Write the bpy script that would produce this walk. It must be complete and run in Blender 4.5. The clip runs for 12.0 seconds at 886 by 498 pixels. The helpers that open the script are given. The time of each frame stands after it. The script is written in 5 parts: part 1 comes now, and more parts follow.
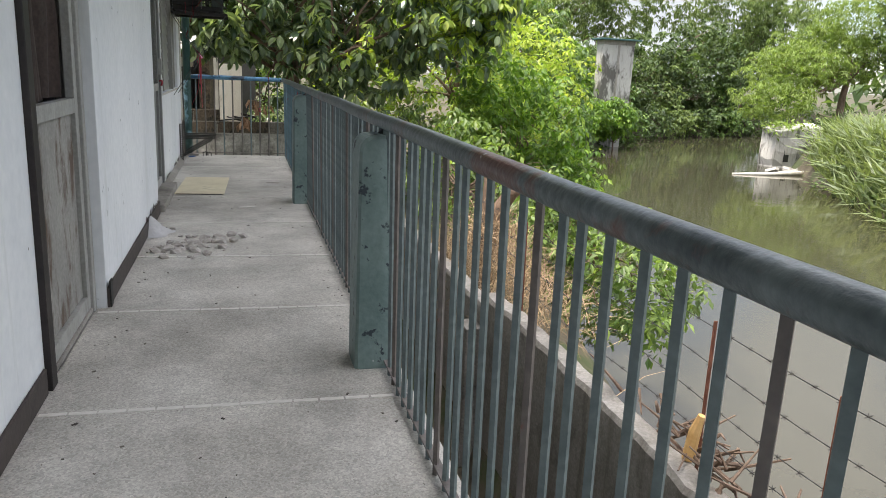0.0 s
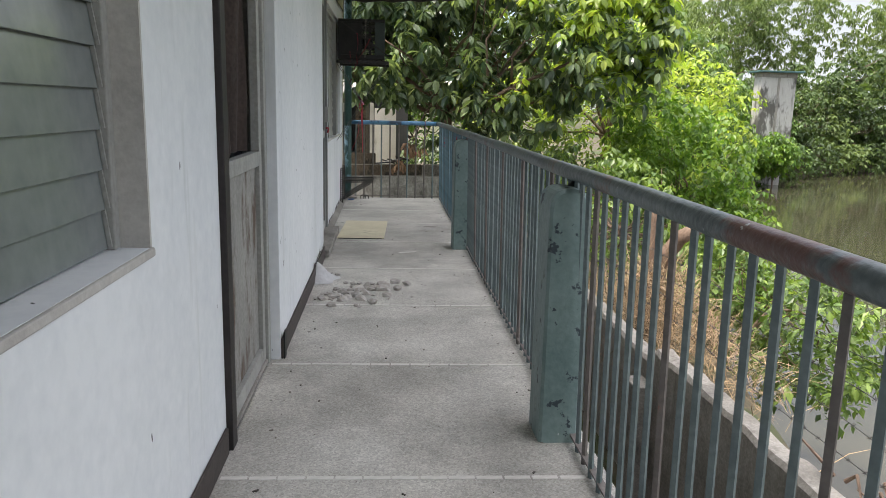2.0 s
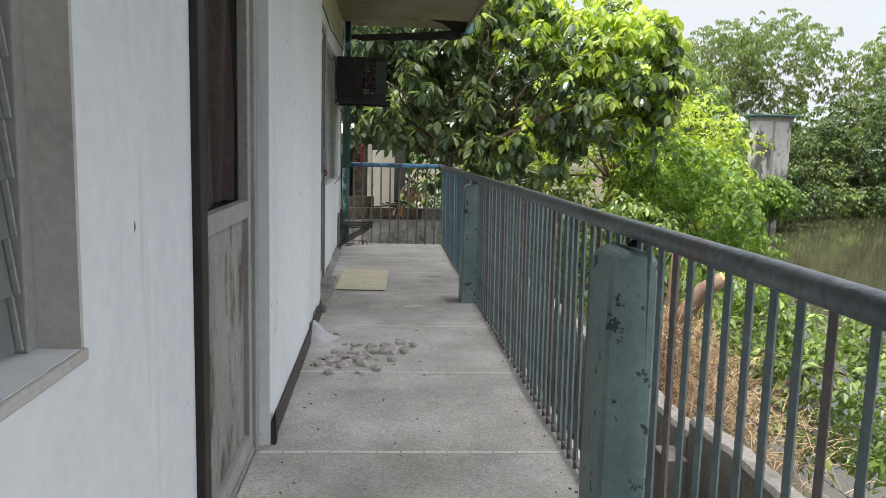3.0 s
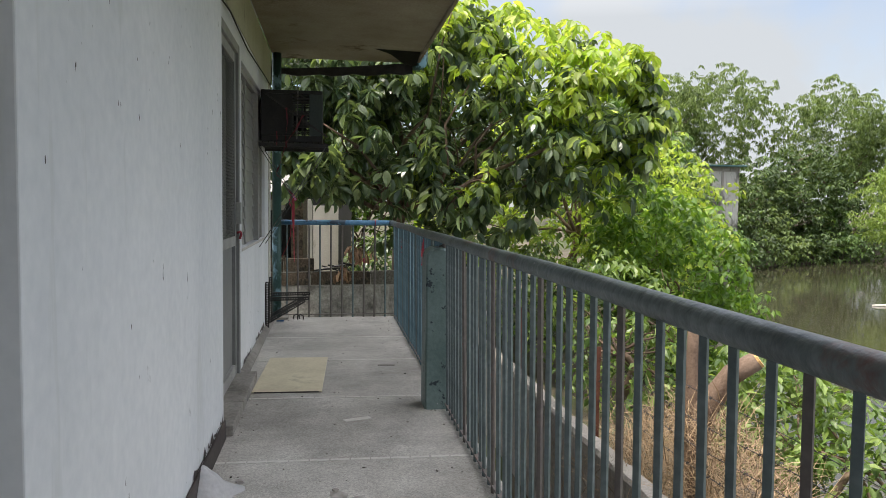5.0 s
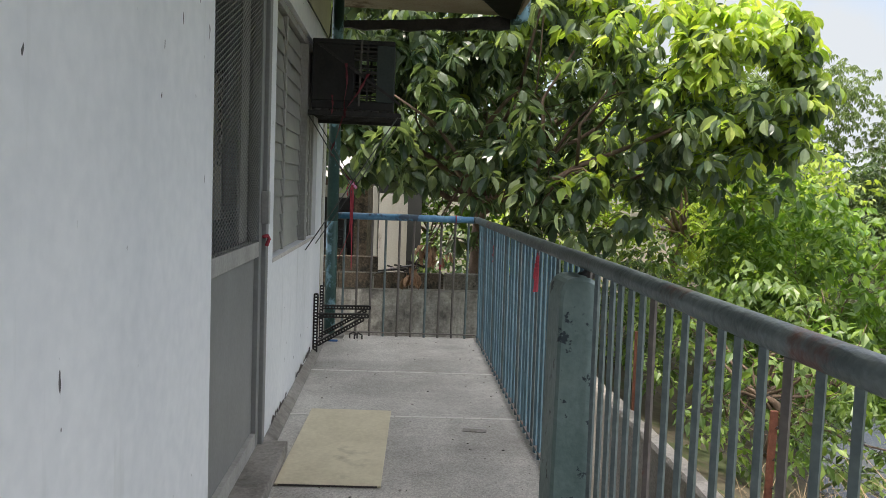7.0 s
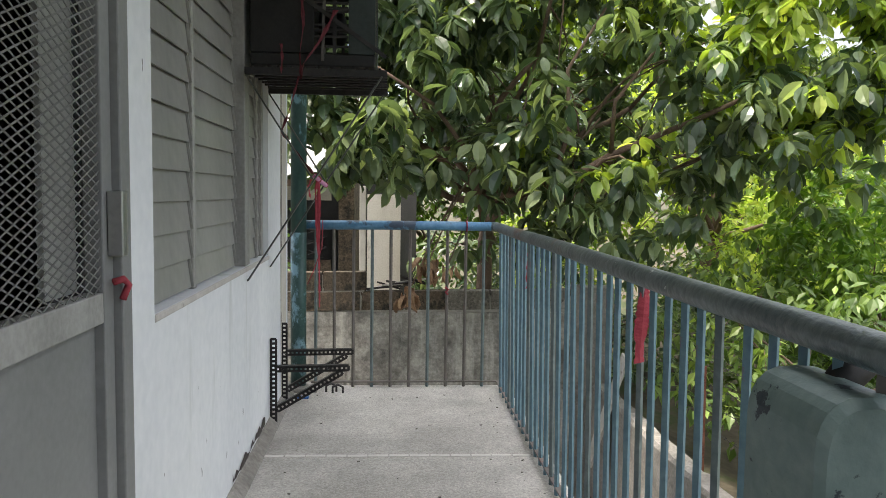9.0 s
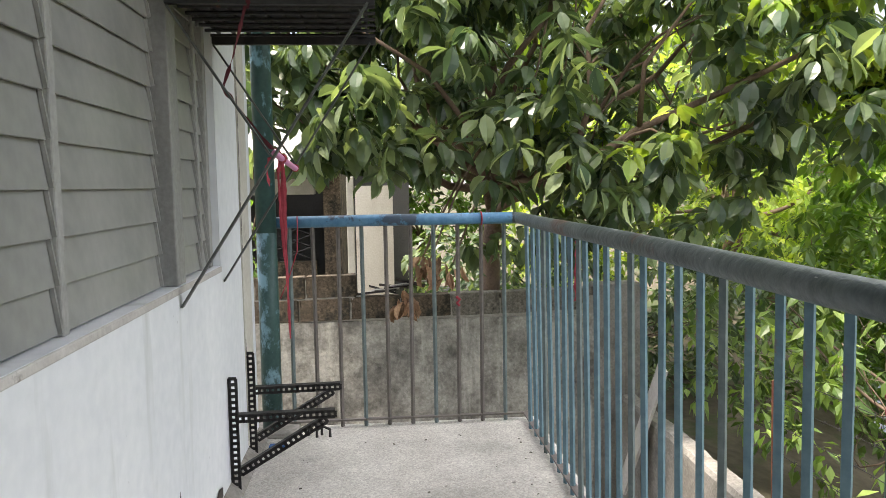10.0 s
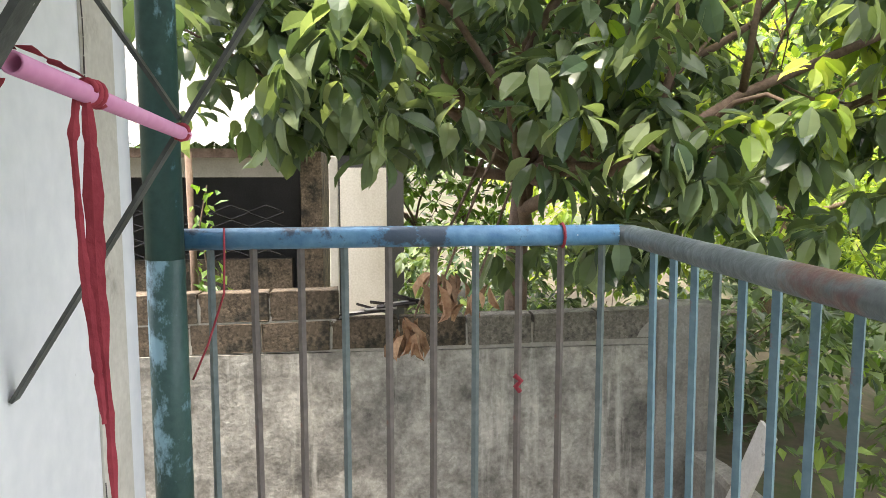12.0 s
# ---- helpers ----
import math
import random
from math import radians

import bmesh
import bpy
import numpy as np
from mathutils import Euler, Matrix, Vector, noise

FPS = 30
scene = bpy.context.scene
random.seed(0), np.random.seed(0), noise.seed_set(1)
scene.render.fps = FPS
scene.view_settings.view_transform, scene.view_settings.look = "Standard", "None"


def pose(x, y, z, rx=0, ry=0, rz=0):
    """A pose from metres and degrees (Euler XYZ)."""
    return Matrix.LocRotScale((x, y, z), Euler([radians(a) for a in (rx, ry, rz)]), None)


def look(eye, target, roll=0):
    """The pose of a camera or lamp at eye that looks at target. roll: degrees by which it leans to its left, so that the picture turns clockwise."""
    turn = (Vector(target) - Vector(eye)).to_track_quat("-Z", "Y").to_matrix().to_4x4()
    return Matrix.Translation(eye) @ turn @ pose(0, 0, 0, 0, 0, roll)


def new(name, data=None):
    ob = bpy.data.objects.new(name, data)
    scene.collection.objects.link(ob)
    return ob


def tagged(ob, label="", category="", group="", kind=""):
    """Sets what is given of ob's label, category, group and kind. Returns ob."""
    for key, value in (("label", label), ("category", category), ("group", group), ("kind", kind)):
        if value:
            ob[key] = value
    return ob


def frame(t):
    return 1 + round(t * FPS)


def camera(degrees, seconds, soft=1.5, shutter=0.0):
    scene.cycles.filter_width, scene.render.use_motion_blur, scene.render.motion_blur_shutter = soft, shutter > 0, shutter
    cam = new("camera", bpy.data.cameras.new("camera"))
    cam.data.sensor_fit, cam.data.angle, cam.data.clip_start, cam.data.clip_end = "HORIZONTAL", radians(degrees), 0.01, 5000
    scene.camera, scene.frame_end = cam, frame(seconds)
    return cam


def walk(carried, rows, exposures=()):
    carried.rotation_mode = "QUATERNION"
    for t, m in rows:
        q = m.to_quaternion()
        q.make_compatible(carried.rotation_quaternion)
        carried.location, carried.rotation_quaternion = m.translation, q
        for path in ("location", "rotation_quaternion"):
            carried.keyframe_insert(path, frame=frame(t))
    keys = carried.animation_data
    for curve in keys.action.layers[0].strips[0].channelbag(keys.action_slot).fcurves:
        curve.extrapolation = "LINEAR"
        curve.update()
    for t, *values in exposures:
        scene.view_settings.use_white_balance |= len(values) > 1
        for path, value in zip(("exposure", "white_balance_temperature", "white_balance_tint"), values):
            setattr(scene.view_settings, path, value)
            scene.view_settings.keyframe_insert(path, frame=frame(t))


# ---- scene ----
cam = camera(62.0, 12.0, 0.8)
PATH = [
    (0, (-0.012, 0.381, 1.176), (0.509, 2.255, 0.712), 2.8),
    (0.5, (0.006, 0.349, 1.181), (0.388, 2.267, 0.762), 3.3),
    (1, (0.028, 0.34, 1.168), (0.287, 2.279, 0.753), 2.7),
    (1.5, (-0.024, 0.43, 1.156), (0.134, 2.379, 0.736), 2.0),
    (2, (-0.149, 0.644, 1.203), (0.002, 2.602, 0.825), 1.4),
    (2.5, (-0.199, 0.869, 1.183), (-0.038, 2.834, 0.846), 1.0),
    (3, (-0.218, 1.174, 1.2), (-0.052, 3.149, 0.932), 1.6),
    (3.2, (-0.245, 1.323, 1.189), (-0.076, 3.301, 0.939), 1.7),
    (4.8, (-0.152, 2.534, 1.184), (0.129, 4.51, 1.053), 0.6),
    (5, (-0.127, 2.704, 1.176), (0.174, 4.678, 1.058), 0.7),
    (5.5, (-0.102, 3.118, 1.158), (0.18, 5.096, 1.069), 1.9),
    (6, (-0.106, 3.52, 1.216), (0.128, 5.504, 1.134), 1.5),
    (6.5, (-0.124, 3.948, 1.201), (-0.008, 5.941, 1.087), 2.7),
    (7, (-0.151, 4.399, 1.209), (-0.024, 6.389, 1.054), 2.3),
    (7.5, (-0.192, 4.811, 1.221), (-0.022, 6.795, 1.041), 1.5),
    (7.7, (-0.216, 4.974, 1.225), (-0.073, 6.961, 1.05), 1.2),
    (9.3, (-0.11, 6.279, 1.169), (0.035, 8.268, 1.016), 0.8),
    (9.5, (-0.103, 6.496, 1.156), (0.042, 8.484, 0.998), 0.7),
    (10, (-0.15, 6.941, 1.146), (0.019, 8.926, 0.973), -0.9),
    (10.5, (-0.156, 7.311, 1.151), (0.167, 9.273, 0.936), -1.5),
    (11, (-0.167, 7.7, 1.156), (0.037, 9.677, 0.94), -0.8),
    (11.5, (-0.168, 8.116, 1.167), (0.021, 10.096, 0.956), -1.4),
    (12, (-0.179, 8.534, 1.166), (0.025, 10.511, 0.942), -0.0),
]
EXPOSURES = [(0.0, 1.08, 6750, 14), (2.5, 1.12, 6750, 14), (5.0, 0.79, 6750, 14), (6.0, 0.79, 6750, 14), (7.5, 1.1, 6750, 14), (9.5, 1.44, 6850, 15), (10.2, 1.74, 6950, 16), (12.0, 2.02, 6950, 16)]
walk(cam, [(t, look(eye, target, roll)) for t, eye, target, roll in PATH], EXPOSURES)

# ---- sky, sun ----
world = bpy.data.worlds.new("overcast_sky")
scene.world = world
world.use_nodes = True
wn, wl = world.node_tree.nodes, world.node_tree.links
wn.clear()
w_out, w_bg = wn.new("ShaderNodeOutputWorld"), wn.new("ShaderNodeBackground")
w_sky, w_mix = wn.new("ShaderNodeTexSky"), wn.new("ShaderNodeMix")
w_co, w_no, w_ra = wn.new("ShaderNodeTexCoord"), wn.new("ShaderNodeTexNoise"), wn.new("ShaderNodeValToRGB")
w_sky.sky_type, w_sky.sun_disc = "NISHITA", False
w_sky.sun_elevation, w_sky.sun_rotation = radians(70), radians(257)
w_mix.data_type = "RGBA"
w_no.inputs["Scale"].default_value, w_no.inputs["Detail"].default_value = 3.4, 8
w_ra.color_ramp.elements[0].position, w_ra.color_ramp.elements[0].color = 0.42, (0.28, 0.28, 0.28, 1)
w_ra.color_ramp.elements[1].position, w_ra.color_ramp.elements[1].color = 0.58, (0.97, 0.97, 0.97, 1)
wl.new(w_co.outputs["Generated"], w_no.inputs["Vector"])
wl.new(w_no.outputs["Fac"], w_ra.inputs["Fac"])
wl.new(w_ra.outputs["Color"], w_mix.inputs["Factor"])
wl.new(w_sky.outputs["Color"], w_mix.inputs["A"])
w_sep, w_gr, w_cl = wn.new("ShaderNodeSeparateXYZ"), wn.new("ShaderNodeMapRange"), wn.new("ShaderNodeMix")
w_nrm = wn.new("ShaderNodeVectorMath")
w_nrm.operation = "NORMALIZE"
wl.new(w_co.outputs["Generated"], w_nrm.inputs[0])
wl.new(w_nrm.outputs["Vector"], w_sep.inputs["Vector"])
wl.new(w_sep.outputs["Z"], w_gr.inputs["Value"])
w_gr.inputs["From Min"].default_value, w_gr.inputs["From Max"].default_value = 0.24, 0.9
w_cl.data_type = "RGBA"
wl.new(w_gr.outputs["Result"], w_cl.inputs["Factor"])
w_cl.inputs["A"].default_value, w_cl.inputs["B"].default_value = (3.1, 3.4, 3.6, 1), (18.0, 18.2, 18.6, 1)
wl.new(w_cl.outputs["Result"], w_mix.inputs["B"])
wl.new(w_mix.outputs["Result"], w_bg.inputs["Color"])
w_bg.inputs["Strength"].default_value = 0.125
wl.new(w_bg.outputs["Background"], w_out.inputs["Surface"])
sun = new("sun", bpy.data.lights.new("sun", "SUN"))
sun.data.energy, sun.data.angle, sun.data.color = 3.6, radians(10), (1.0, 0.95, 0.84)
sun.matrix_world = look((-6.5, -1.5, 18), (0, 0, 0))


# ---- materials ----
def mat(name, c1, c2, scale=6.0, rough=0.7, metal=0.0, bump=0.15, fine=60.0, c3=None, spots=0.62, spot_scale=3.0, spec=0.4, stretch=(1, 1, 1), isl=0.0, trans=0.0, pebble=0.0, pebble_scale=120.0, dash=None, edge=0.06, dash_scale=(15, 15, 6), streak=None, streak_at=0.58):
    """Two scales of variation of c1 to c2, worn patches of c3, and a fine relief."""
    m = bpy.data.materials.new(name)
    m.use_nodes = True
    n, l = m.node_tree.nodes, m.node_tree.links
    b = n["Principled BSDF"]
    co, mp = n.new("ShaderNodeTexCoord"), n.new("ShaderNodeMapping")
    mp.inputs["Scale"].default_value = stretch
    l.new(co.outputs["Object"], mp.inputs["Vector"])
    big, small = n.new("ShaderNodeTexNoise"), n.new("ShaderNodeTexNoise")
    big.inputs["Scale"].default_value, big.inputs["Detail"].default_value, big.inputs["Roughness"].default_value = scale, 8, 0.62
    small.inputs["Scale"].default_value, small.inputs["Detail"].default_value = fine, 4
    l.new(mp.outputs["Vector"], big.inputs["Vector"])
    l.new(co.outputs["Object"], small.inputs["Vector"])
    add = n.new("ShaderNodeMath")
    add.operation = "MULTIPLY_ADD"
    l.new(small.outputs["Fac"], add.inputs[0])
    add.inputs[1].default_value = 0.5
    l.new(big.outputs["Fac"], add.inputs[2])
    ramp = n.new("ShaderNodeValToRGB")
    ramp.color_ramp.elements[0].position, ramp.color_ramp.elements[1].position = 0.52, 0.98
    ramp.color_ramp.elements[0].color, ramp.color_ramp.elements[1].color = (*c1, 1), (*c2, 1)
    l.new(add.outputs[0], ramp.inputs["Fac"])
    col = ramp.outputs["Color"]
    if c3:
        sp, sr, mx = n.new("ShaderNodeTexNoise"), n.new("ShaderNodeValToRGB"), n.new("ShaderNodeMix")
        sp.inputs["Scale"].default_value, sp.inputs["Detail"].default_value, sp.inputs["Roughness"].default_value = spot_scale, 9, 0.68
        l.new(mp.outputs["Vector"], sp.inputs["Vector"])
        sr.color_ramp.elements[0].position, sr.color_ramp.elements[1].position = spots, spots + edge
        l.new(sp.outputs["Fac"], sr.inputs["Fac"])
        mx.data_type = "RGBA"
        l.new(sr.outputs["Color"], mx.inputs["Factor"])
        l.new(col, mx.inputs["A"])
        mx.inputs["B"].default_value = (*c3, 1)
        col = mx.outputs["Result"]
    if streak:
        km, kn, kr, kx = n.new("ShaderNodeMapping"), n.new("ShaderNodeTexNoise"), n.new("ShaderNodeValToRGB"), n.new("ShaderNodeMix")
        km.inputs["Scale"].default_value = (5, 5, 0.5)
        l.new(co.outputs["Object"], km.inputs["Vector"])
        l.new(km.outputs["Vector"], kn.inputs["Vector"])
        kn.inputs["Scale"].default_value, kn.inputs["Detail"].default_value, kn.inputs["Roughness"].default_value = 1.6, 7, 0.6
        kr.color_ramp.elements[0].position, kr.color_ramp.elements[1].position = streak_at, streak_at + 0.14
        kr.color_ramp.elements[1].color = (0.75, 0.75, 0.75, 1)
        l.new(kn.outputs["Fac"], kr.inputs["Fac"])
        kx.data_type = "RGBA"
        l.new(kr.outputs["Color"], kx.inputs["Factor"])
        l.new(col, kx.inputs["A"])
        kx.inputs["B"].default_value = (*streak, 1)
        col = kx.outputs["Result"]
    if dash:
        dm, dn, dr, dx = n.new("ShaderNodeMapping"), n.new("ShaderNodeTexNoise"), n.new("ShaderNodeValToRGB"), n.new("ShaderNodeMix")
        dm.inputs["Scale"].default_value = dash_scale
        l.new(co.outputs["Object"], dm.inputs["Vector"])
        l.new(dm.outputs["Vector"], dn.inputs["Vector"])
        dn.inputs["Scale"].default_value, dn.inputs["Detail"].default_value = 2.2, 2
        dr.color_ramp.elements[0].position, dr.color_ramp.elements[1].position = 0.75, 0.765
        l.new(dn.outputs["Fac"], dr.inputs["Fac"])
        dx.data_type = "RGBA"
        l.new(dr.outputs["Color"], dx.inputs["Factor"])
        l.new(col, dx.inputs["A"])
        dx.inputs["B"].default_value = (*dash, 1)
        col = dx.outputs["Result"]
    if pebble:
        vo, ph, pr = n.new("ShaderNodeTexVoronoi"), n.new("ShaderNodeHueSaturation"), n.new("ShaderNodeMapRange")
        vo.inputs["Scale"].default_value = pebble_scale
        l.new(co.outputs["Object"], vo.inputs["Vector"])
        pr.inputs["To Min"].default_value, pr.inputs["To Max"].default_value = 1 - pebble, 1 + pebble
        l.new(vo.outputs["Color"], pr.inputs["Value"])
        l.new(pr.outputs["Result"], ph.inputs["Value"])
        l.new(col, ph.inputs["Color"])
        col = ph.outputs["Color"]
    if isl:
        ge, hs, mr = n.new("ShaderNodeNewGeometry"), n.new("ShaderNodeHueSaturation"), n.new("ShaderNodeMapRange")
        mr.inputs["To Min"].default_value, mr.inputs["To Max"].default_value = 1 - isl, 1 + isl
        l.new(ge.outputs["Random Per Island"], mr.inputs["Value"])
        l.new(mr.outputs["Result"], hs.inputs["Value"])
        l.new(col, hs.inputs["Color"])
        col = hs.outputs["Color"]
    l.new(col, b.inputs["Base Color"])
    b.inputs["Roughness"].default_value, b.inputs["Metallic"].default_value = rough, metal
    b.inputs["Specular IOR Level"].default_value = spec
    if bump:
        bp = n.new("ShaderNodeBump")
        bp.inputs["Strength"].default_value, bp.inputs["Distance"].default_value = bump, 0.01
        l.new(add.outputs[0], bp.inputs["Height"])
        l.new(bp.outputs["Normal"], b.inputs["Normal"])
    if trans:
        tr, ms, out = n.new("ShaderNodeBsdfTranslucent"), n.new("ShaderNodeMixShader"), n["Material Output"]
        l.new(col, tr.inputs["Color"])
        ms.inputs["Fac"].default_value = trans
        l.new(b.outputs["BSDF"], ms.inputs[1])
        l.new(tr.outputs["BSDF"], ms.inputs[2])
        l.new(ms.outputs["Shader"], out.inputs["Surface"])
    return m


def leaf_mat(name, dark, light, rough=0.4, trans=0.3, tint=0.35):
    """Leaf green that differs from leaf to leaf between dark and light."""
    m = bpy.data.materials.new(name)
    m.use_nodes = True
    n, l = m.node_tree.nodes, m.node_tree.links
    b, out = n["Principled BSDF"], n["Material Output"]
    ge, ra, no, hs, mr, co = n.new("ShaderNodeNewGeometry"), n.new("ShaderNodeValToRGB"), n.new("ShaderNodeTexNoise"), n.new("ShaderNodeHueSaturation"), n.new("ShaderNodeMapRange"), n.new("ShaderNodeTexCoord")
    ra.color_ramp.elements[0].position, ra.color_ramp.elements[0].color = 0.0, (*dark, 1)
    ra.color_ramp.elements[1].position, ra.color_ramp.elements[1].color = 1.0, (*light, 1)
    mid = ra.color_ramp.elements.new(0.7)
    mid.color = (*[a * 0.6 + c * 0.4 for a, c in zip(dark, light)], 1)
    l.new(ge.outputs["Random Per Island"], ra.inputs["Fac"])
    no.inputs["Scale"].default_value, no.inputs["Detail"].default_value = 1.6, 5
    l.new(co.outputs["Object"], no.inputs["Vector"])
    mr.inputs["From Min"].default_value, mr.inputs["From Max"].default_value = 0.3, 0.7
    mr.inputs["To Min"].default_value, mr.inputs["To Max"].default_value = 1 - tint, 1 + tint
    l.new(no.outputs["Fac"], mr.inputs["Value"])
    l.new(mr.outputs["Result"], hs.inputs["Value"])
    l.new(ra.outputs["Color"], hs.inputs["Color"])
    l.new(hs.outputs["Color"], b.inputs["Base Color"])
    b.inputs["Roughness"].default_value, b.inputs["Specular IOR Level"].default_value = rough, 0.45
    tr, ms, br = n.new("ShaderNodeBsdfTranslucent"), n.new("ShaderNodeMixShader"), n.new("ShaderNodeMix")
    br.data_type, br.blend_type = "RGBA", "MULTIPLY"
    br.inputs["Factor"].default_value = 1.0
    l.new(hs.outputs["Color"], br.inputs["A"])
    br.inputs["B"].default_value = (1.9, 1.9, 0.9, 1)
    l.new(br.outputs["Result"], tr.inputs["Color"])
    ms.inputs["Fac"].default_value = trans
    l.new(b.outputs["BSDF"], ms.inputs[1])
    l.new(tr.outputs["BSDF"], ms.inputs[2])
    l.new(ms.outputs["Shader"], out.inputs["Surface"])
    return m


M_WALL = mat("white_wall_paint", (0.66, 0.69, 0.71), (0.81, 0.83, 0.84), 1.3, 0.75, bump=0.08, fine=25, c3=(0.42, 0.45, 0.45), spots=0.66, spot_scale=1.6, stretch=(1, 1, 0.35), dash=(0.1, 0.1, 0.1), edge=0.2, streak=(0.56, 0.585, 0.57), streak_at=0.6)
M_WALL_BAND = mat("dull_yellow_wall_paint", (0.38, 0.38, 0.26), (0.55, 0.55, 0.42), 1.5, 0.8, bump=0.1, c3=(0.2, 0.19, 0.14), spots=0.64, stretch=(1, 1, 0.4))
M_BASE = mat("dark_baseboard_paint", (0.035, 0.028, 0.026), (0.075, 0.06, 0.055), 5, 0.6, c3=(0.25, 0.24, 0.22), spots=0.66, spot_scale=6)
M_FLOOR = mat("washed_pebble_floor", (0.35, 0.335, 0.30), (0.62, 0.60, 0.55), 2.2, 0.85, bump=0.5, fine=170, c3=(0.27, 0.257, 0.23), spots=0.47, spot_scale=1.0, edge=0.28, pebble=0.27, pebble_scale=140, dash=(0.15, 0.14, 0.125), dash_scale=(95, 95, 95))
M_JOINT = mat("white_mosaic_tile", (0.58, 0.565, 0.52), (0.72, 0.70, 0.66), 20, 0.6)
M_CEMENT = mat("grey_cement", (0.20, 0.187, 0.165), (0.35, 0.33, 0.30), 2.5, 0.9, bump=0.4, fine=70, c3=(0.10, 0.094, 0.085), spots=0.53, spot_scale=1.7, edge=0.2, pebble=0.15, pebble_scale=60, streak=(0.13, 0.115, 0.095), streak_at=0.55)
M_CEMENT_W = mat("limewashed_cement", (0.17, 0.16, 0.138), (0.48, 0.46, 0.41), 5.5, 0.9, bump=0.9, fine=34, c3=(0.065, 0.062, 0.057), spots=0.515, spot_scale=1.75, edge=0.2, pebble=0.16, pebble_scale=50, streak=(0.58, 0.56, 0.50), streak_at=0.56)
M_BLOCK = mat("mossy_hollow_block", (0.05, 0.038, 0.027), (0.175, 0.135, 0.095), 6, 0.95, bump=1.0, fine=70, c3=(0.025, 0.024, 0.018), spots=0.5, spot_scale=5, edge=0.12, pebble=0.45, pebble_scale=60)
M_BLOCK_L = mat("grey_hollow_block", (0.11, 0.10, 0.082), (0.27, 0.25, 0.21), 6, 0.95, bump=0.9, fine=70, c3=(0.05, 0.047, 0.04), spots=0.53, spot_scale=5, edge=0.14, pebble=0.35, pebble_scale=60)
M_RAIL = mat("dark_green_rail_paint", (0.045, 0.066, 0.073), (0.18, 0.215, 0.22), 4, 0.38, bump=0.6, fine=45, c3=(0.13, 0.066, 0.056), spots=0.56, spot_scale=2.3, edge=0.06, dash=(0.42, 0.44, 0.44), dash_scale=(22, 12, 22), spec=0.5)
M_RAIL_B = mat("blue_rail_paint", (0.04, 0.15, 0.29), (0.15, 0.33, 0.49), 7, 0.42, bump=0.4, fine=45, c3=(0.055, 0.085, 0.12), spots=0.52, spot_scale=6, edge=0.05, dash=(0.42, 0.5, 0.54), dash_scale=(14, 25, 25))
M_BAR = mat("weathered_bar_paint", (0.085, 0.115, 0.12), (0.18, 0.225, 0.225), 7, 0.5, bump=0.15, c3=(0.15, 0.075, 0.06), spots=0.62, spot_scale=4)
M_BAR_B = mat("blue_bar_paint", (0.085, 0.165, 0.21), (0.17, 0.275, 0.32), 7, 0.5, bump=0.15, c3=(0.24, 0.08, 0.07), spots=0.6, spot_scale=4)
M_BAR_R = mat("rusty_bar_paint", (0.10, 0.09, 0.083), (0.19, 0.165, 0.15), 7, 0.6, bump=0.2, c3=(0.2, 0.085, 0.065), spots=0.6, spot_scale=7)
M_POST = mat("teal_post_paint", (0.12, 0.185, 0.18), (0.215, 0.29, 0.28), 4, 0.5, bump=0.5, fine=40, c3=(0.035, 0.05, 0.062), spots=0.60, spot_scale=13, edge=0.02, dash=(0.45, 0.49, 0.49))
M_POLE = mat("peeling_green_pole_paint", (0.018, 0.055, 0.05), (0.04, 0.10, 0.09), 5, 0.45, bump=0.2, c3=(0.20, 0.38, 0.46), spots=0.545, spot_scale=6, stretch=(1, 1, 0.6))
M_POLE2 = mat("peeled_pale_blue_pole_paint", (0.02, 0.06, 0.055), (0.05, 0.11, 0.10), 5, 0.45, bump=0.3, c3=(0.22, 0.38, 0.45), spots=0.526, spot_scale=7, stretch=(1, 1, 0.6))
M_RUST = mat("rust", (0.10, 0.035, 0.022), (0.22, 0.085, 0.05), 12, 0.85, bump=0.4)
M_IRON = mat("dark_iron", (0.018, 0.018, 0.018), (0.05, 0.047, 0.045), 10, 0.55, metal=0.3, bump=0.2, c3=(0.10, 0.05, 0.035), spots=0.66, spot_scale=12)
M_JAMB = mat("black_brown_jamb_paint", (0.012, 0.010, 0.010), (0.035, 0.027, 0.026), 4, 0.55, c3=(0.11, 0.085, 0.075), spots=0.66, spot_scale=5)
M_BLACK = mat("black_grime_and_opening_shade", (0.008, 0.008, 0.008), (0.025, 0.025, 0.024), 6, 0.6)
M_LOUVRE = mat("grey_glass_louvre", (0.15, 0.17, 0.165), (0.24, 0.26, 0.25), 1.5, 0.22, bump=0.03, fine=20, c3=(0.33, 0.34, 0.33), spots=0.68, spot_scale=2.0, spec=0.6)
M_LOUVRE_D = mat("dusty_glass_louvre", (0.235, 0.237, 0.222), (0.38, 0.38, 0.355), 2.0, 0.32, bump=0.03, fine=20, c3=(0.44, 0.44, 0.41), spots=0.58, spot_scale=1.6, edge=0.25, spec=0.5, stretch=(1, 1, 0.6))
M_FRAME = mat("weathered_grey_frame", (0.25, 0.25, 0.23), (0.41, 0.41, 0.385), 6, 0.6, bump=0.25, stretch=(1, 1, 0.25), c3=(0.13, 0.12, 0.11), spots=0.66, spot_scale=8)
M_TRIM = mat("pale_concrete_reveal", (0.42, 0.40, 0.37), (0.60, 0.58, 0.54), 4, 0.85, bump=0.4, c3=(0.2, 0.185, 0.165), spots=0.63, spot_scale=4)
